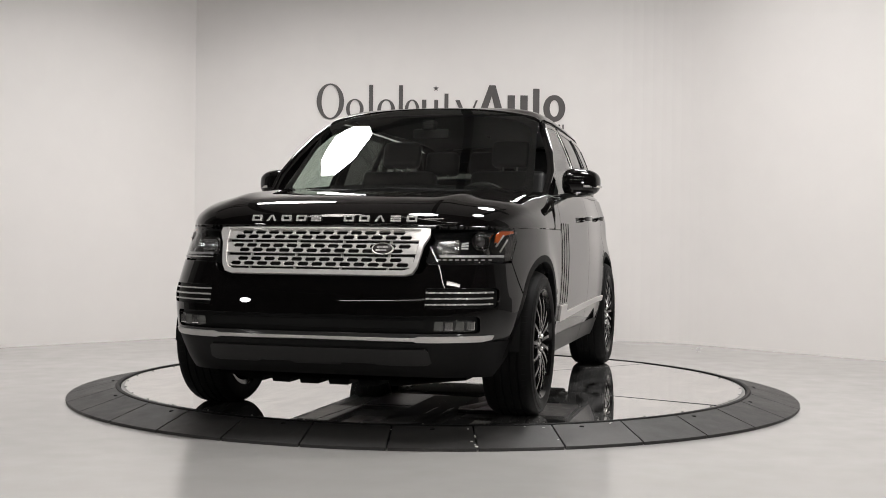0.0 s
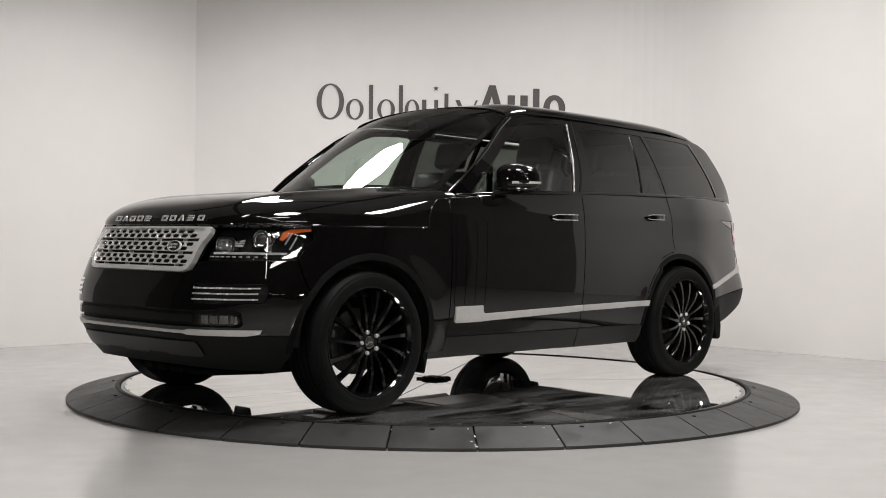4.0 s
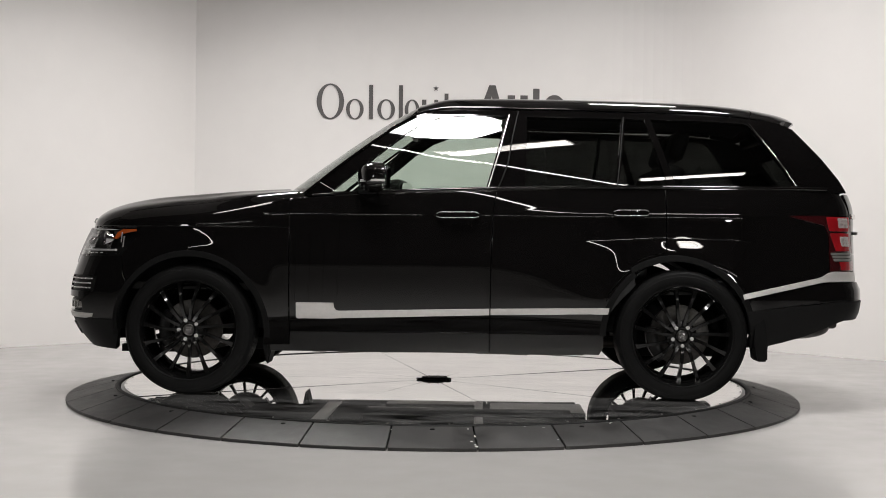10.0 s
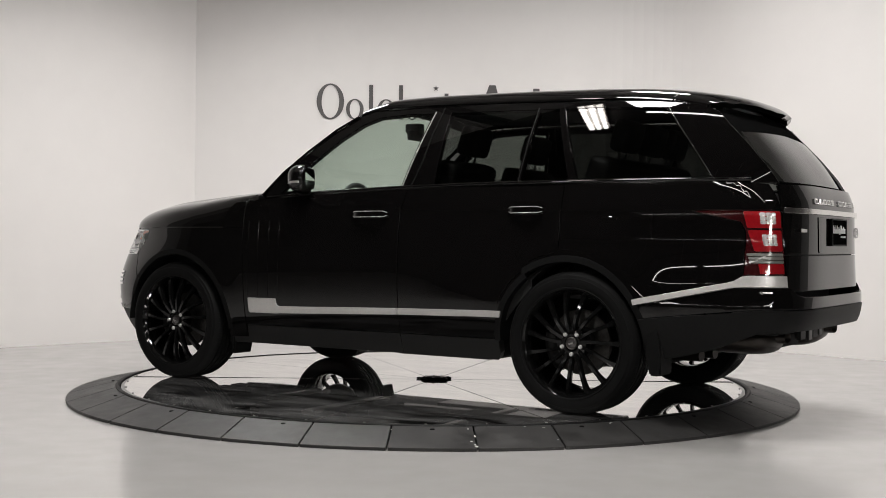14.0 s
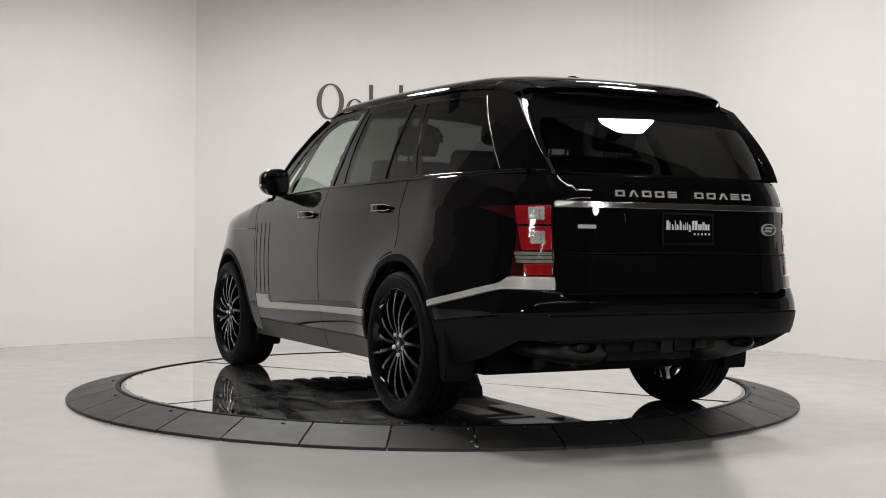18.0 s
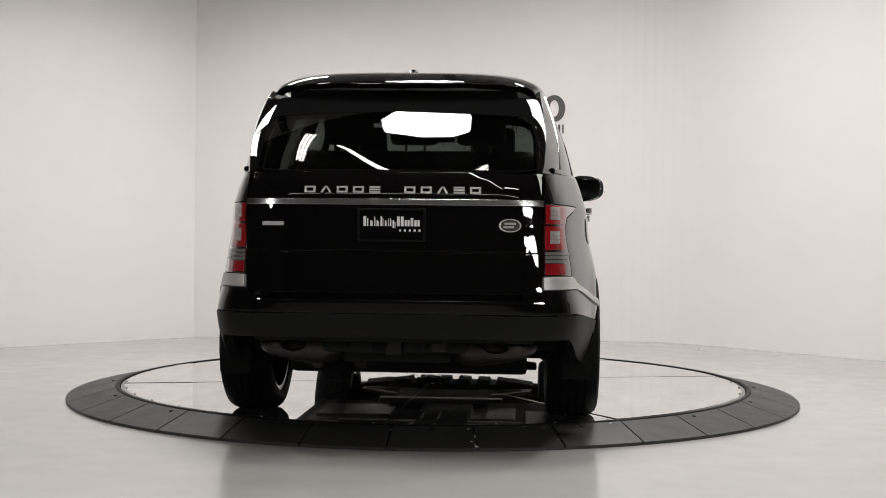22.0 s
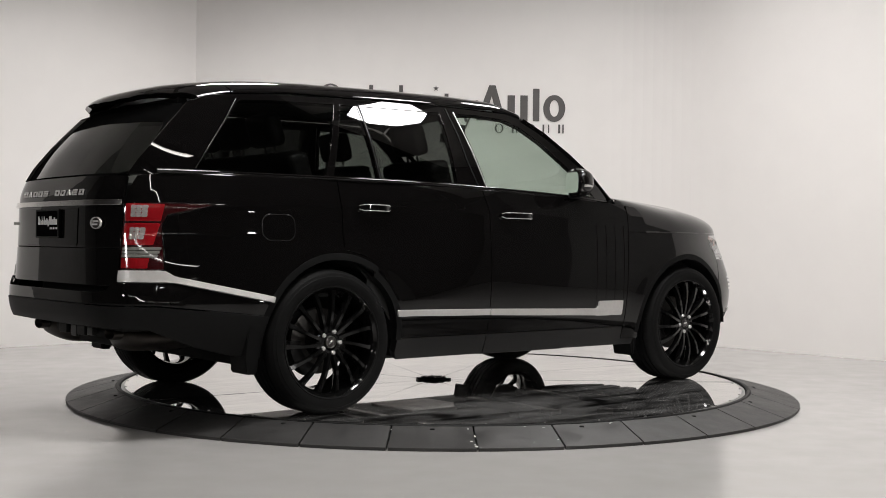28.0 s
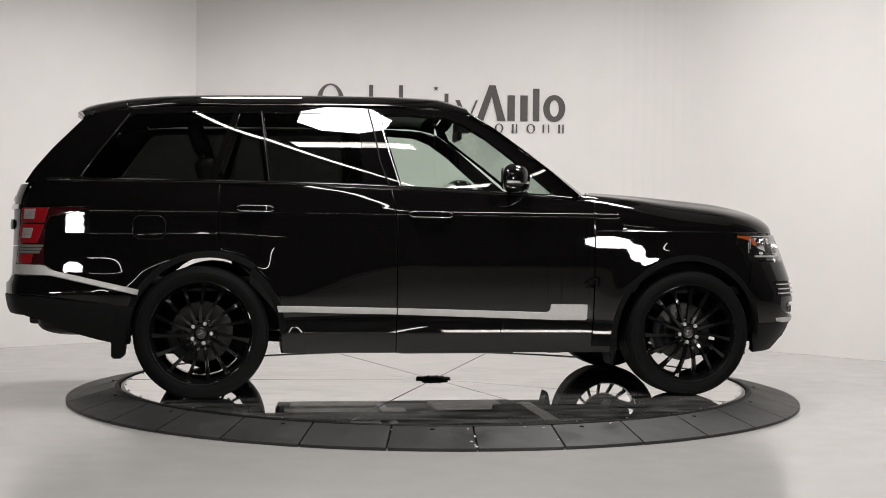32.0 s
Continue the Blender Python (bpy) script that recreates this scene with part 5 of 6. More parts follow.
for s in (1, -1):
    bm = bmesh.new()
    bmesh.ops.create_uvsphere(bm, u_segments=28, v_segments=16, radius=1)
    for v in bm.verts:
        sg = lambda k, n: math.copysign(abs(k) ** n, k)
        x, y, z = sg(v.co.x, 0.6), sg(v.co.y, 0.7), sg(v.co.z, 0.75)
        v.co = Vector((-2.20 + 0.24 * x, s * (0.46 + 0.21 * y), 0.425 + (0.085 - 0.03 * y) * z))
    muff = part("muffler", bm, MUFFLER, car, "stained steel exhaust muffler", 50)
    bm = bmesh.new()
    lathe(bm, [(0.026, -2.30), (0.034, -2.475), (0.038, -2.485), (0.042, -2.47), (0.042, -2.25), (0.0261, -2.25)], 24, "Y")
    bmesh.ops.transform(bm, matrix=Matrix.Translation((0.0, s * 0.475, 0.437)) @ Matrix.Rotation(radians(-90), 4, "Z") @ Matrix.Diagonal((1.5, 1, 0.75, 1)), verts=bm.verts)
    part("exhaust_tip", bm, MUFFLER, muff, "dull oval exhaust tip", 40)
    for (x0, x1, zt) in ((1.045, 0.985, 0.54), (-1.885, -1.945, 0.52)):
        bm = bmesh.new()
        back = -0.055 if x0 > 0 else -0.05
        prof = [(1.02, 0.54), (0.985, 0.54), (0.962, 0.47), (0.966, 0.30), (0.995, 0.182), (1.005, 0.185), (1.030, 0.30), (1.012, 0.42)] if x0 > 0 else [(x0, zt), (x1 + (0.02 if x0 > 0 else 0), zt), (x1 + back * 0.4, 0.33), (x1 + (1.2 if x0 > 0 else 0.4) * back, 0.215 if x0 > 0 else 0.24), (x0 - 0.02 + back * 0.5, 0.195 if x0 > 0 else 0.235), (x0 + 0.0 + back * 0.3, 0.24), (x0, 0.35)]
        a = [bm.verts.new((x, s * (0.74 if x0 > 0 else 0.79), z)) for x, z in prof]
        b = [bm.verts.new((x, s * (0.915 if x0 > 0 else 0.95), z)) for x, z in prof]
        bm.faces.new(a), bm.faces.new(b)
        for i in range(len(prof)):
            j = (i + 1) % len(prof)
            bm.faces.new((a[i], a[j], b[j], b[i]))
        bmesh.ops.bevel(bm, geom=bm.edges[:], offset=0.008, segments=2, affect="EDGES")
        part("mudflap", bm, TYRE, car, "", 40)

# ---------------------------------------------------------------- the car: cabin glass and roof
fr = [(0.80, 1.19), (0.62, 1.335), (0.45, 1.465), (0.28, 1.60), (0.12, 1.695), (0.02, 1.722), (-0.25, 1.733), (-0.5, 1.731), (-1.1, 1.72), (-1.8, 1.698), (-2.05, 1.672), (-2.16, 1.63),
      (-2.33, 1.45), (-2.44, 1.32), (-2.49, 1.245), (-2.0, BELT(-2)), (-1.4, BELT(-1.4)), (-0.9, BELT(-0.9)), (-0.3, BELT(-0.3)), (0.3, BELT(0.3))]
win_f = [(0.63, 1.215), (0.42, 1.39), (0.22, 1.555), (0.08, 1.645), (-0.03, 1.685), (-0.25, 1.697), (-0.425, 1.692), (-0.36, 1.45), (-0.30, 1.238), (0.1, 1.226)]
win_r = [(-0.545, 1.69), (-1.118, 1.682), (-1.07, 1.262), (-0.53, 1.25)]
win_v = [(-1.14, 1.682), (-1.255, 1.681), (-1.385, 1.27), (-1.09, 1.262)]
win_q = [(-1.29, 1.68), (-1.70, 1.672), (-1.860, 1.661), (-1.888, 1.648), (-1.905, 1.630), (-2.04, 1.455), (-2.158, 1.290), (-2.150, 1.272), (-2.12, 1.27), (-1.43, 1.27)]
SIDE = panel("side_frame", fr, cabin, PAINT, car, 0.018, 0.03, holes=[win_f, win_r, win_v, win_q], both=True, label="gloss black window frame and pillars")
glass_in = lambda x, z: cabin(x, z, 0.004)
for nm, w, g in (("front_window", win_f, GLASS), ("rear_window", win_r, PRIVACY), ("vent_window", win_v, PRIVACY), ("quarter_window", win_q, PRIVACY)):
    for o in panel(nm, w, glass_in, g, car, 0.05, 0.002, both=True):
        o.visible_shadow = False
for s in (1, -1):
    bm = bmesh.new()
    pts = [Vector((x, s * (cabin(x, BELT(x) + 0.012).y + 0.004), BELT(x) + 0.012)) for x in np.linspace(0.74, -2.36, 60)]
    rings = [[bm.verts.new(p + Vector((0, 0.012 * math.cos(a), 0.012 * math.sin(a)))) for a in np.linspace(0, 2 * math.pi, 17)[:-1]] for p in pts]
    for p, q in zip(rings, rings[1:]):
        for i in range(16):
            bm.faces.new((p[i], p[(i + 1) % 16], q[(i + 1) % 16], q[i]))
    part("waist_trim", bm, PAINT, car, "gloss black waist moulding", 80)
    for pts2 in ([(-0.437, 1.70), (-0.372, 1.45), (-0.31, 1.24)], [(-1.129, 1.69), (-1.105, 1.47), (-1.08, 1.262)]):
        bm = bmesh.new()
        q = [cabin(x, z) for x, z in pts2]
        sweep(bm, [Vector((p.x, s * (p.y + 0.003), p.z)) for p in q], 0.006, 0.008, (1, 0, 0))
        part("window_trim", bm, BRIGHT if pts2[0][0] > -1 else SATIN, SIDE[0 if s > 0 else 1])
    bm = bmesh.new()
    q = [cabin(x, z) for x, z in ((-1.893, 1.662), (-1.97, 1.555), (-2.045, 1.455), (-2.105, 1.370), (-2.165, 1.282))]
    sweep(bm, [Vector((p.x, s * (p.y + 0.001), p.z)) for p in q], 0.004, 0.006, (1, 0, 0))
    part("window_trim", bm, GATE_METAL, SIDE[0 if s > 0 else 1])
    bm = bmesh.new()
    q = [cabin(x, z) for x, z in ((-0.492, 1.722), (-0.455, 1.55), (-0.43, 1.40), (-0.395, 1.30), (-0.37, 1.245))]
    sweep(bm, [Vector((p.x, s * (p.y + 0.002), p.z)) for p in q], 0.008, 0.008, (1, 0, 0))
    part("door_seam", bm, TRIM, SIDE[0 if s > 0 else 1])
    bm = bmesh.new()
    q = [cabin(x, z) for x, z in ((0.775, 1.205), (0.60, 1.345), (0.43, 1.477), (0.26, 1.608), (0.12, 1.69))]
    sweep(bm, [Vector((p.x + 0.010, s * (p.y + 0.004), p.z + 0.006)) for p in q], 0.012, 0.02, (0, 0, 1))
    part("screen_trim", bm, PAINT, SIDE[0 if s > 0 else 1], "", 50)

rf = [(0.108, 0.0), (0.112, 0.30), (0.110, 0.50), (0.114, 0.62), (0.122, 0.69)] + [(x, Y_RAIL(x) + 0.003) for x in (0.125, 0.06, -0.02, -0.25, -0.5, -0.8, -1.1, -1.4, -1.7, -1.9)] + [(-1.92, 0.60), (-1.925, 0.0)]


def crowd(x, y, back=False):
    """Crowds points of the roof's plan towards its rolled side edges (back: the reverse)."""
    w = Y_RAIL(x) + 0.004
    k = min(abs(y) / w, 1)
    k = 1 - (1 - k) ** 0.5 if back else 1 - (1 - k) ** 2
    return x, math.copysign(w * k, y)


def roof_panel(name, half, thick, label=""):
    lp = [crowd(x, y, True) for x, y in densify(half, 0.02, False)]
    return panel(name, lp + [(x, -y) for x, y in lp[::-1] if y > 1e-6], lambda x, y: roof_fn(*crowd(x, y)), PAINT, car, 0.022, thick, label=label)


roof_panel("roof", rf, 0.02)
sp = [(-1.932, 0.0), (-1.928, 0.60)] + [(x, Y_RAIL(x) + 0.003) for x in (-1.91, -2.0, -2.08)] + [(-2.14, 0.585), (-2.19, 0.54), (-2.235, 0.40), (-2.262, 0.2), (-2.268, 0.0)]
roof_panel("roof_spoiler", sp, 0.035, "gloss black roof spoiler")
bm = bmesh.new()
for k in range(2):
    box(bm, (-2.16 + 0.0 * k, -0.56, 1.60), (-2.10, 0.56, 1.665), 0.015)
part("spoiler_base", bm, DARK, car)
sc = [(0.0, 1.235), (0.4, 1.228), (0.70, 1.205), (0.80, 1.195), (0.80, 1.21), (0.765, 1.40), (0.735, 1.58), (0.715, 1.70), (0.6, 1.752), (0.3, 1.79), (0.0, 1.803)]
sc_in = [(0.0, 1.27), (0.4, 1.262), (0.68, 1.245), (0.74, 1.26), (0.725, 1.40), (0.70, 1.58), (0.675, 1.665), (0.58, 1.715), (0.3, 1.755), (0.0, 1.768)]
full = lambda h: h + [(-y, z) for y, z in h[::-1] if y > 1e-6]
panel("windscreen", full(sc), screen_fn, SCREEN, car, 0.045, 0.004).visible_shadow = False
panel("screen_border", full(sc), lambda y, z: screen_fn(y, z) - Vector((0.006, 0, 0.004)), FRIT, car, 0.045, 0.002, holes=[full(sc_in)], label="black ceramic screen border")
rg = [(0.0, 1.245), (0.55, 1.245), (0.666, 1.258), (0.660, 1.42), (0.622, 1.58), (0.600, 1.625), (0.0, 1.660)]
# The glass stops low: the black band above paints in the spoiler's dark reflection.
rg_in = [(0.0, 1.252), (0.55, 1.252), (0.654, 1.264), (0.648, 1.42), (0.628, 1.49), (0.60, 1.525), (0.0, 1.545)]
panel("rear_screen", full(rg_in), rear_glass_fn, PRIVACY, car, 0.045, 0.004).visible_shadow = False
panel("rear_screen_frame", full(rg), rear_glass_fn, FRIT, car, 0.04, 0.03, holes=[full(rg_in)], offset=0.002, label="black rear screen frame, top band painted as spoiler reflection")
def rear_pillar(k, z):
    """The rear corner pillar, rolled from the side frame (k = 0) to the rear screen (k = 1)."""
    xe = float(np.interp(z, [1.245, 1.32, 1.45, 1.63], [-2.49, -2.44, -2.33, -2.16]))
    ye = float(np.interp(z, [1.26, 1.42, 1.58, 1.62], [0.662, 0.656, 0.618, 0.597]))
    a, b = cabin(xe, z), rear_glass_fn(ye, z)
    c = Vector((min(a.x, b.x) - 0.006, max(a.y, b.y) - 0.006, z))
    return a * (1 - k) ** 2 + c * 2 * k * (1 - k) + b * k * k


def pillar_loop():
    return [(0, 1.248), (1, 1.248), (1, 1.40), (1, 1.62), (0, 1.625), (0, 1.40)]


panel("rear_pillar", [(k * 0.1, z) for k, z in pillar_loop()], lambda k, z: rear_pillar(k * 10, z), PAINT, car, 0.016, 0.01, both=True)
# the rolled shoulder between the quarters and the cabin's foot
def shoulder(x, k):
    z = BELT(x)
    a, b = hull(ux(x, z - 0.004), z - 0.004), cabin(max(x, -2.49), z + 0.012)
    c = Vector((a.x, a.y - 0.01, b.z))
    return a * (1 - k) ** 2 + c * 2 * k * (1 - k) + b * k * k


panel("shoulder", [(0.6, 0.0), (-0.8, 0.0), (-1.6, 0.0), (-2.40, 0.0), (-2.45, 0.1), (-1.6, 0.1), (-0.8, 0.1), (0.6, 0.1)], lambda x, k: shoulder(x, min(max(k * 10, 0), 1)), PAINT, car, 0.025, 0.006, both=True)
# cowl, wipers, aerial
cowl = [(0.0, 1.0), (0.4, 0.96), (0.7, 0.87), (0.86, 0.76)]
bm = bmesh.new()
sweep(bm, [(x, y, 1.218 - 0.03 * abs(y)) for y, x in [(-a, b) for a, b in cowl[::-1]] + cowl[1:]], 0.16, 0.02, (1, 0, 0.15))
part("cowl", bm, TRIM, car, "black scuttle panel", 40)
for y0, y1, z1 in ((0.62, -0.05, 1.255), (-0.10, -0.66, 1.25)):
    bm = bmesh.new()
    a, b = screen_fn(y0, 1.212) + Vector((0.03, 0, 0.004)), screen_fn(y1, z1 - 0.028) + Vector((0.02, 0, 0.008))
    sweep(bm, [a, (a + b) / 2 + Vector((0.02, 0, 0.004)), b], 0.014, 0.010, (0.4, 0, 1))
    part("wiper", bm, TRIM, car, "black wiper blade", 40)
bm = bmesh.new()
bmesh.ops.create_uvsphere(bm, u_segments=16, v_segments=10, radius=1, matrix=Matrix.Translation((-1.60, 0, 1.80)) @ Matrix.Diagonal((0.09, 0.032, 0.045, 1)))
part("roof_aerial", bm, PAINT, car, "small black roof aerial", 60)

# mirrors
for s in (1, -1):
    bm = bmesh.new()
    bmesh.ops.create_uvsphere(bm, u_segments=28, v_segments=18, radius=1)
    for v in bm.verts:
        x, y, z = v.co
        sg = lambda a, n: math.copysign(abs(a) ** n, a)
        x, y, z = sg(x, 0.75), sg(y, 0.7), sg(z, 0.7)
        if x < 0:
            x *= 0.45
        v.co = Vector((0.340 + 0.105 * x - 0.043 * y, s * (1.024 + 0.114 * y), 1.300 + (0.088 - 0.012 * y) * z))
    mir = part("door_mirror", bm, PAINT, car, "gloss black door mirror", 50)
    bm = bmesh.new()
    pts = [(0.338 + 0.106 * math.cos(a) - 0.043 * math.sin(a), s * (1.024 + 0.116 * math.sin(a)), 1.276) for a in np.linspace(radians(12), radians(95), 12)]
    sweep(bm, pts, 0.014, 0.012, (0, 0, 1))
    part("mirror_lamp", bm, SILVER, mir, "silver indicator strip", 40)
    bm = bmesh.new()
    sweep(bm, [(0.42, s * 0.90, 1.210), (0.39, s * 0.96, 1.222), (0.365, s * 1.02, 1.238)], 0.09, 0.03, (1, 0, 0))
    part("mirror_arm", bm, TRIM, mir, "", 40)
    bm = bmesh.new()
    p = [(0.288 - 0.377 * (y - 1.024), s * y, z) for y, z in rounded(0.938, 1.112, 1.236, 1.362, 0.035, 5)]
    f = bm.faces.new([bm.verts.new(q) for q in p])
    part("mirror_glass", bm, MIRROR, mir, "clear mirror glass")

# ---------------------------------------------------------------- the car: underbody and cabin
bm = bmesh.new()
box(bm, (-2.25, -0.46, 0.36), (2.05, 0.46, 0.62), 0.05)
box(bm, (-0.98, -0.86, 0.27), (0.98, 0.86, 0.50), 0.03)
box(bm, (-1.62, -0.64, 0.33), (-1.30, 0.64, 0.43), 0.03), box(bm, (1.30, -0.64, 0.33), (1.62, 0.64, 0.43), 0.03)
box(bm, (-0.9, -0.25, 0.225), (0.6, 0.1, 0.3), 0.02), box(bm, (0.5, -0.35, 0.22), (1.3, 0.35, 0.3), 0.02)
part("underbody", bm, DARK, car, "matt black underbody", 30)
UNDER = [("heat_shield", (-0.95, 0.15, 0.262), (-0.10, 0.55, 0.285), MUFFLER), ("heat_shield", (0.05, -0.55, 0.262), (0.62, -0.18, 0.285), MUFFLER), ("fuel_tank", (-1.0, -0.62, 0.235), (-0.35, -0.15, 0.30), SATIN),
         ("skid_bar", (0.70, -0.45, 0.215), (0.80, 0.45, 0.25), BRAKE), ("skid_bar", (-0.30, -0.60, 0.232), (-0.24, 0.60, 0.262), BRAKE), ("floor_shield", (0.1, 0.30, 0.250), (0.62, 0.80, 0.275), MUFFLER),
         ("floor_shield", (-0.90, 0.58, 0.250), (-0.25, 0.84, 0.275), MUFFLER), ("floor_shield", (-0.30, -0.84, 0.250), (0.40, -0.62, 0.275), BRAKE)]
for nm, lo_, hi_, mt in UNDER:
    bm = bmesh.new()
    box(bm, lo_, hi_, 0.01)
    part(nm, bm, mt, car)
for y0, y1 in ((-0.05, 0.10), (0.06, 0.20)):
    bm = bmesh.new()
    cyl(bm, (0.9, y0, 0.262), (-0.2, y0, 0.255), 0.032, seg=14), cyl(bm, (-0.2, y0, 0.255), (-2.0, y1 * 2.2, 0.31), 0.032, seg=14)
    part("exhaust_pipe", bm, MUFFLER, car, "stained steel exhaust pipe", 40)
for wx in (FW, RW):
    for s in (1, -1):
        bm = bmesh.new()
        sweep(bm, [(wx + 0.22, s * 0.25, 0.28), (wx + 0.05, s * 0.66, 0.25)], 0.07, 0.03, (1, 0, 0)), sweep(bm, [(wx - 0.22, s * 0.25, 0.28), (wx - 0.02, s * 0.66, 0.25)], 0.06, 0.03, (1, 0, 0))
        part("suspension_arm", bm, BRAKE, car, "dull metal suspension arm", 40)
# Unseen dark blocks, added in nose and tail to stop light through panel gaps.
bm = bmesh.new()
box(bm, (0.98, -0.80, 0.64), (1.95, 0.80, 0.97), 0.03), box(bm, (1.90, -0.62, 0.30), (2.08, 0.62, 0.97), 0.03)
part("nose_filler", bm, DARK, car, "dark filler block under the bonnet", 30)
bm = bmesh.new()
box(bm, (-2.42, -0.60, 0.50), (-2.34, 0.60, 1.2), 0.02)
part("tail_filler", bm, DARK, car)
bm = bmesh.new()
box(bm, (-2.30, -0.84, 0.62), (2.0, 0.84, 0.66))
box(bm, (0.92, -0.80, 0.66), (0.96, 0.80, 1.18))
box(bm, (-2.34, -0.66, 0.66), (-2.30, 0.66, 1.2))
part("cabin_floor", bm, CABIN, car, "black cabin floor and bulkheads")
card = on_hull([(0.84, 0.45), (0.84, 1.15), (-1.39, 1.22), (-2.2, 1.22), (-2.2, 0.9), (-1.39, 0.9), (-1.0, 0.45)])
panel("door_card", card, hull, CABIN, car, 0.06, 0.01, both=True, offset=-0.07, label="black inner door lining")
panel("headliner", [(0.0, 0.0), (0.0, 0.60), (-0.3, 0.655), (-1.0, 0.65), (-1.7, 0.60), (-2.05, 0.55), (-2.08, 0.0)] + [(-2.05, -0.55), (-1.7, -0.60), (-1.0, -0.65), (-0.3, -0.655), (0.0, -0.60)],
      lambda x, y: roof_fn(x, y) - Vector((0, 0, 0.045)), CABIN, car, 0.06, 0.01, label="dark roof lining")


def seat(x, y, w, name="seat"):
    bm = bmesh.new()
    box(bm, (x - 0.28, y - w / 2, 0.70), (x + 0.26, y + w / 2, 0.90), 0.05, 3)
    st = part(name, bm, CABIN, car, "black leather seat", 50)
    bm = bmesh.new()
    box(bm, (-0.07, -w / 2, 0.0), (0.07, w / 2, 0.62), 0.055, 3, Matrix.Translation((x - 0.27, y, 0.82)) @ Matrix.Rotation(radians(-17), 4, "Y"))
    part("seat_back", bm, CABIN, st, "", 50)
    for hy in ([0] if w < 0.7 else [-0.36, 0, 0.36]):
        bm = bmesh.new()
        box(bm, (-0.05, -0.135, 0.66), (0.05, 0.135, 0.85), 0.045, 3, Matrix.Translation((x - 0.27, y + hy, 0.82)) @ Matrix.Rotation(radians(-17), 4, "Y"))
        part("headrest", bm, CABIN, st, "", 50)
        for q in (-0.05, 0.05):
            bm = bmesh.new()
            m = Matrix.Translation((x - 0.27, y + hy + q, 0.82)) @ Matrix.Rotation(radians(-17), 4, "Y")
            cyl(bm, m @ Vector((0, 0, 0.6)), m @ Vector((0, 0, 0.7)), 0.007, seg=8)
            part("headrest_post", bm, STEEL, st)
    return st


seat(-0.02, 0.40, 0.54), seat(-0.02, -0.40, 0.54), seat(-1.02, 0.0, 1.30, "rear_bench")
bm = bmesh.new()
sweep(bm, [(0.66 - 0.12 * (abs(y) / 0.75) ** 2, y, 1.10) for y in np.linspace(-0.78, 0.78, 15)], 0.44, 0.20, (1, 0, -0.05))
part("dashboard", bm, CABIN, car, "black moulded dashboard", 40)
bm = bmesh.new()
tor = Matrix.Translation((0.33, 0.40, 1.12)) @ Matrix.Rotation(radians(-66), 4, "Y")
ring = [tor @ Vector((0.185 * math.cos(a), 0.185 * math.sin(a), 0)) for a in np.linspace(0, 2 * math.pi, 33)]
sweep(bm, ring, 0.03, 0.03, [tuple((tor.to_3x3() @ Vector((0, 0, 1)))) for _ in ring], cap=False)
wheel_ = part("steering_wheel", bm, CABIN, car, "black steering wheel", 60)
bm = bmesh.new()
box(bm, (-0.06, -0.17, -0.03), (0.06, 0.17, 0.015), 0.012, 2, tor)
part("wheel_boss", bm, CABIN, wheel_)
bm = bmesh.new()
box(bm, (0.16, -0.12, 1.60), (0.19, 0.12, 1.665), 0.012)
box(bm, (0.15, -0.04, 1.655), (0.26, 0.04, 1.72), 0.012)
part("inner_mirror", bm, TRIM, car, "black inside mirror", 40)


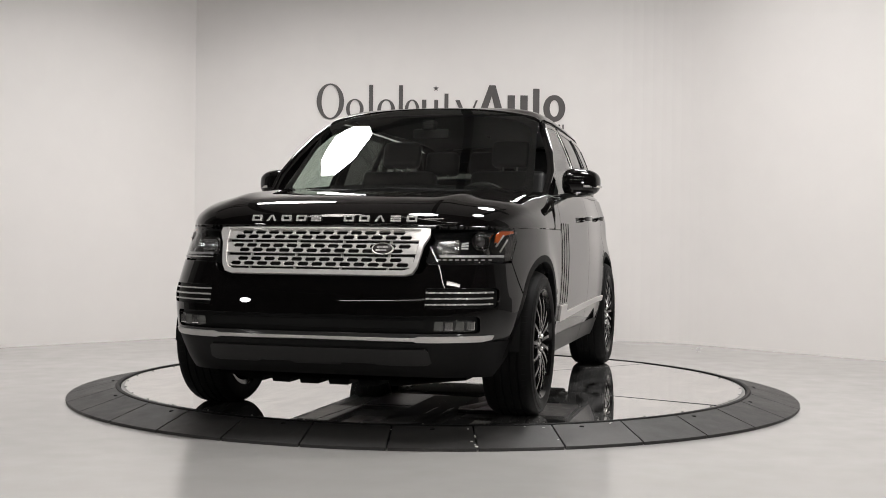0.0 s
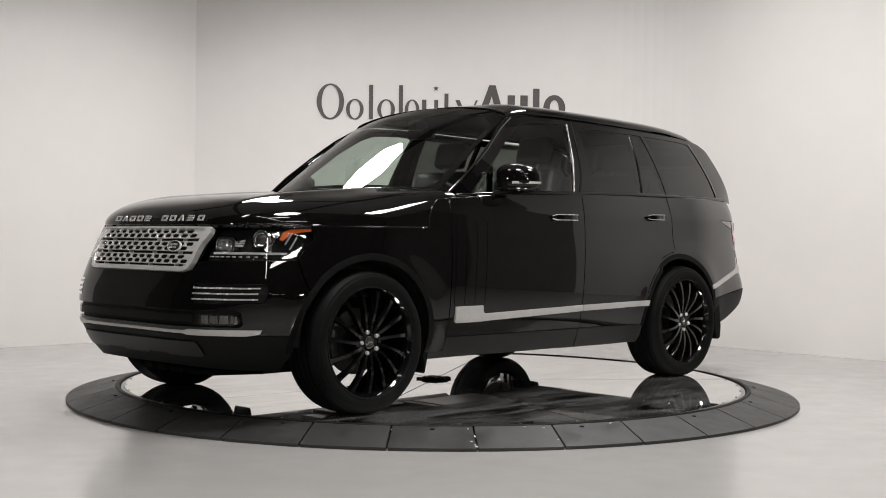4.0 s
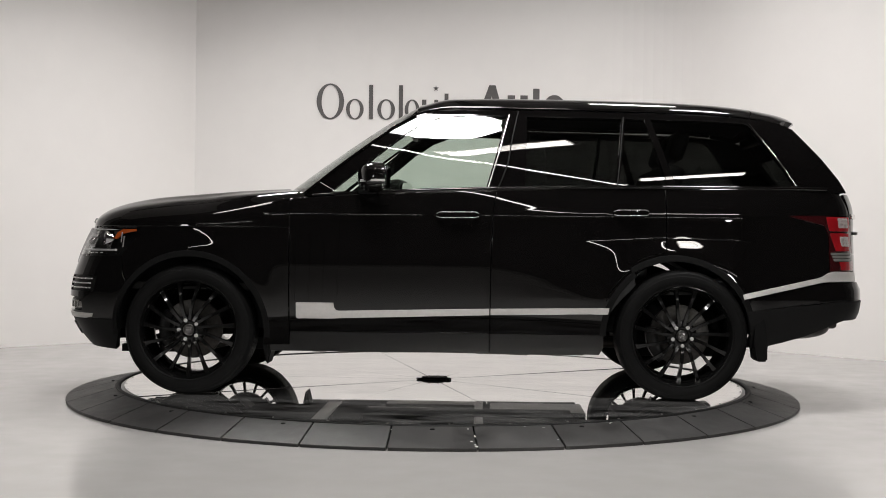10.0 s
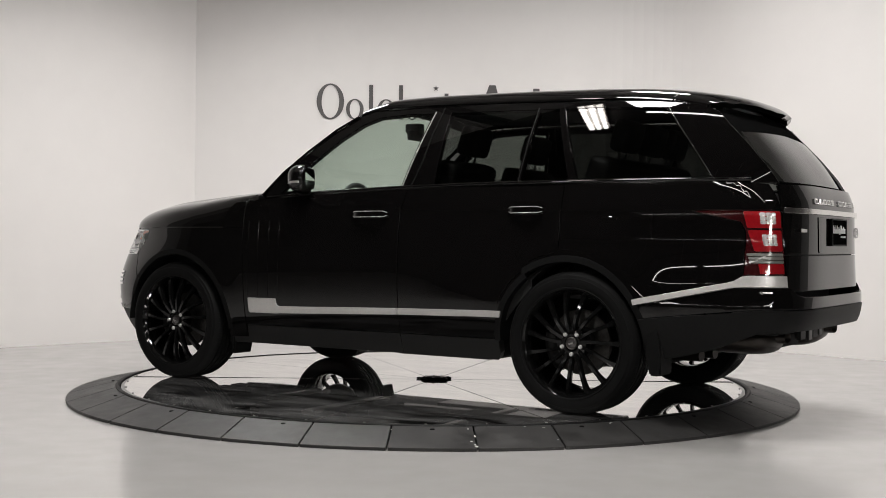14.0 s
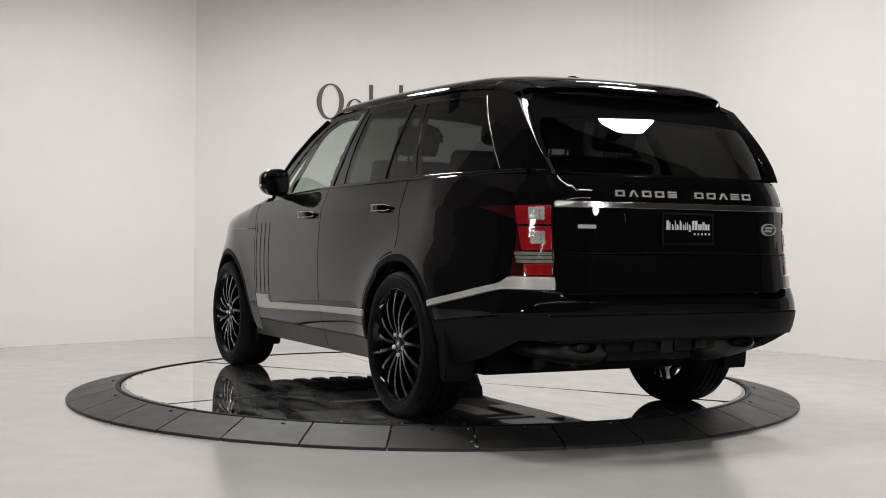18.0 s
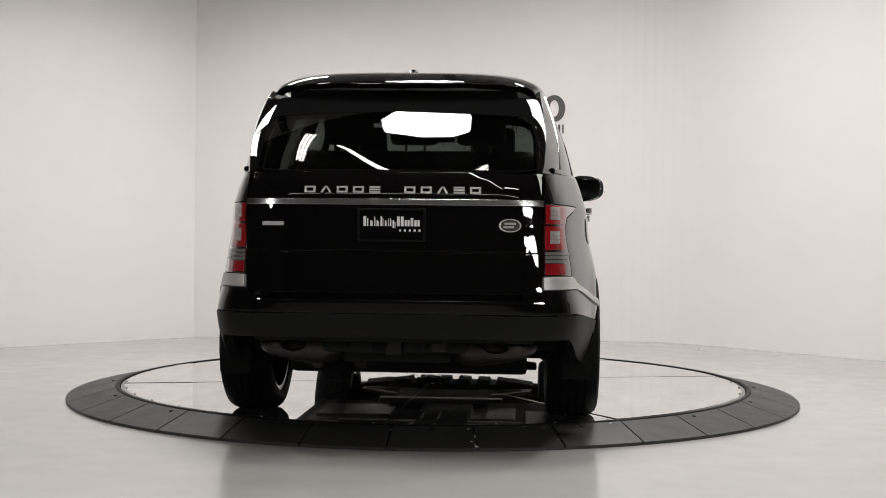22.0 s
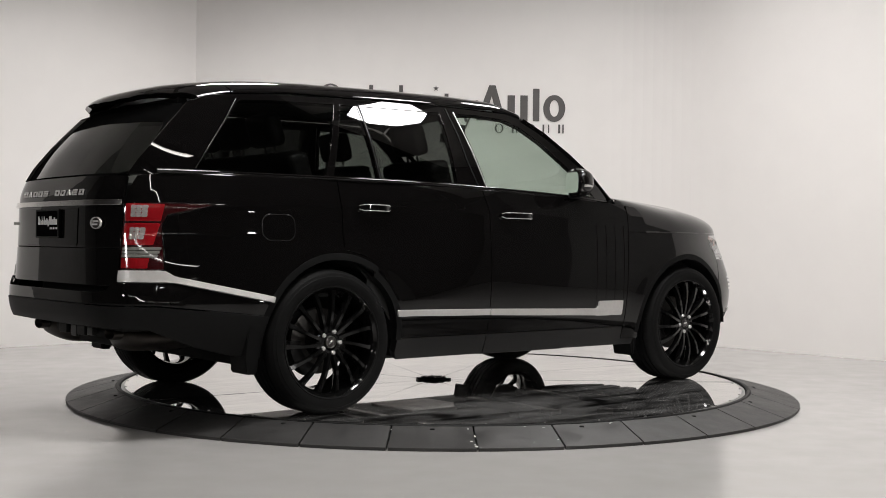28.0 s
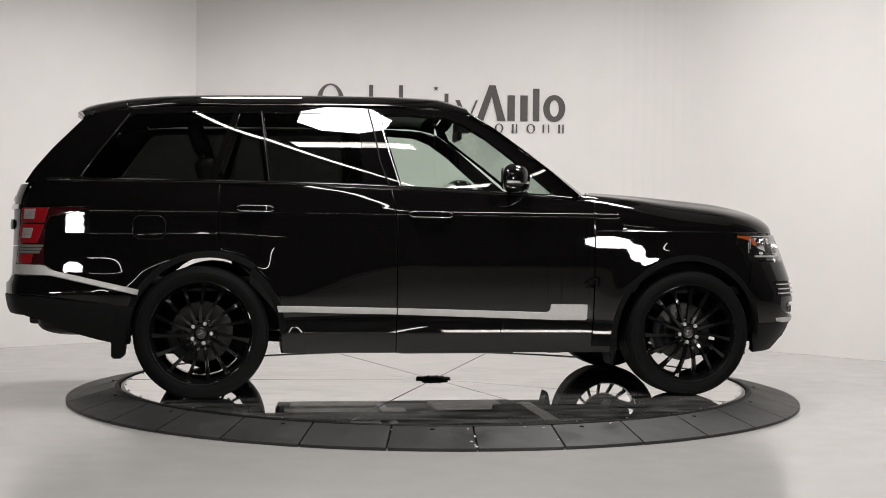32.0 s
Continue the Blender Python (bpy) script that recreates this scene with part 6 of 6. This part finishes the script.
# ---------------------------------------------------------------- the car: wheels
def build_wheel():
    """A wheel about the origin; its outer face looks along +y."""
    wl = new("wheel")
    wl.empty_display_size = 0.1
    wl.parent = car
    R = 0.387
    bm = bmesh.new()
    prof = [(0.286, -0.13), (0.330, -0.138), (0.362, -0.130), (0.378, -0.112), (0.3845, -0.095)]
    for g in (-0.062, -0.021, 0.021, 0.062):
        prof += [(R, g - 0.012), (R, g - 0.005), (R - 0.007, g - 0.004), (R - 0.007, g + 0.004), (R, g + 0.005), (R, g + 0.012)]
    prof += [(0.3845, 0.095), (0.379, 0.110), (0.366, 0.128), (0.352, 0.133), (0.350, 0.136), (0.335, 0.139), (0.318, 0.138), (0.303, 0.131), (0.300, 0.134), (0.290, 0.128), (0.286, 0.118)]
    lathe(bm, prof, 96, "Y")
    part("tyre", bm, TYRE, wl, "black low-profile tyre", 30)
    # shoulder sipes
    vs, fs = [], []
    for k in range(72):
        a = 2 * math.pi * k / 72
        for s in (1, -1):
            b = len(vs)
            for da, y, r in ((-0.004, 0.082, 0.3872), (0.004, 0.082, 0.3872), (0.010, 0.108, 0.3818), (0.002, 0.108, 0.3818)):
                r2 = r + 0.0006
                vs.append((r2 * math.cos(a + da), s * y, r2 * math.sin(a + da)))
            fs.append((b, b + 1, b + 2, b + 3) if s > 0 else (b + 3, b + 2, b + 1, b))
    tagged(mesh_ob("tread_sipes", vs, fs, DARK, wl), kind="stuff")
    bm = bmesh.new()
    lathe(bm, [(0.262, -0.12), (0.292, -0.125), (0.288, -0.10), (0.270, -0.06), (0.266, 0.05), (0.278, 0.105), (0.296, 0.122), (0.296, 0.128), (0.290, 0.130), (0.281, 0.118), (0.268, 0.095), (0.258, 0.04), (0.256, -0.1)], 72, "Y", close=True)
    part("rim", bm, RIM, wl, "gloss black alloy rim", 40)
    # spokes, swept a little as they run outwards
    bm = bmesh.new()
    pts, ups = [], []
    for k in range(9):
        t = k / 8
        r = 0.062 + (0.280 - 0.062) * t
        a = radians(6) * math.sin(t * math.pi * 0.5) ** 1.5
        y = 0.095 + 0.018 * math.sin(math.pi * t) - 0.004 * t
        pts.append(Vector((r * math.cos(a), y, r * math.sin(a))))
    sweep(bm, pts, [0.022, 0.021, 0.020, 0.019, 0.019, 0.020, 0.022, 0.027, 0.036], 0.036, [(-math.sin(radians(4)), 0, 1)] * 9)
    sp0 = part("spoke", bm, RIM, wl, "gloss black spoke", 45)
    for k in range(1, 15):
        o = new("spoke", sp0.data)
        o.parent = wl
        o.matrix_basis = Matrix.Rotation(2 * math.pi * k / 15, 4, "Y")
        tagged(o, "gloss black spoke")
    bm = bmesh.new()
    lathe(bm, [(0.085, 0.04), (0.092, 0.085), (0.086, 0.104), (0.070, 0.110), (0.040, 0.108), (0.034, 0.100), (0.001, 0.100)], 48, "Y")
    part("hub", bm, RIM, wl, "", 40)
    bm = bmesh.new()
    lathe(bm, [(0.034, 0.098), (0.034, 0.112), (0.030, 0.115), (0.027, 0.112)], 36, "Y")
    cap = part("cap_ring", bm, BRAKE, wl, "dull metal centre-cap ring", 40)
    bm = bmesh.new()
    lathe(bm, [(0.028, 0.110), (0.016, 0.114), (0.001, 0.115)], 32, "Y")
    part("centre_cap", bm, SMOKED, cap, "", 50)
    bm = bmesh.new()
    box(bm, (-0.015, 0.1135, -0.004), (0.015, 0.1165, 0.006), 0.001)
    part("cap_mark", bm, CHROME, cap)
    bm = bmesh.new()
    lathe(bm, [(0.0125, 0.09), (0.0125, 0.117), (0.010, 0.121), (0.001, 0.121)], 6, "Y", (0.058, 0, 0))
    nut = part("wheel_nut", bm, BRIGHT, wl, "chrome wheel nut", 30)
    for k in range(1, 5):
        o = new("wheel_nut", nut.data)
        o.parent = wl
        o.matrix_basis = Matrix.Rotation(2 * math.pi * k / 5, 4, "Y")
    bm = bmesh.new()
    lathe(bm, [(0.08, 0.0), (0.17, 0.0), (0.178, -0.004), (0.178, -0.03), (0.08, -0.03)], 56, "Y")
    part("brake_disc", bm, BRAKE, wl, "grey steel brake disc", 30)
    bm = bmesh.new()
    pts = [Vector((0.165 * math.cos(a), -0.008, 0.165 * math.sin(a))) for a in np.linspace(radians(-35), radians(35), 10)]
    sweep(bm, pts, 0.085, 0.07, (0, 1, 0))
    part("brake_caliper", bm, SATIN, wl, "dark brake caliper", 40)
    bm = bmesh.new()
    cyl(bm, (0, -0.25, 0), (0, 0.05, 0), 0.09, seg=24), cyl(bm, (0, -0.35, 0), (0, -0.2, 0), 0.05, seg=16)
    part("hub_carrier", bm, DARK, wl)
    return wl


W0 = build_wheel()
for wx, s, a in ((FW, 1, 0), (RW, 1, 20), (FW, -1, 9), (RW, -1, 33)):
    m = pose(wx, s * 0.856, 0.384) @ Matrix.Rotation(radians(a), 4, "Y")
    if s < 0:
        m = pose(wx, -0.856, 0.384, 0, 0, 180) @ Matrix.Rotation(radians(a), 4, "Y")
    if wx == FW and s == 1:
        W0.matrix_basis = m
    else:
        copy_thing(W0, m).parent = car


def motions():
    rows, disc = [], []
    for i in range(33):
        t = float(i)
        a = turn_at(t)
        o = Matrix.Rotation(radians(a), 4, "Z") @ CAR_OFF
        rows.append((t, pose(o.x, o.y, DISC_Z, 0, 0, a)))
        disc.append((t, pose(0, 0, DISC_Z, 0, 0, a)))
    walk(car, rows)
    walk(table, disc)


motions()
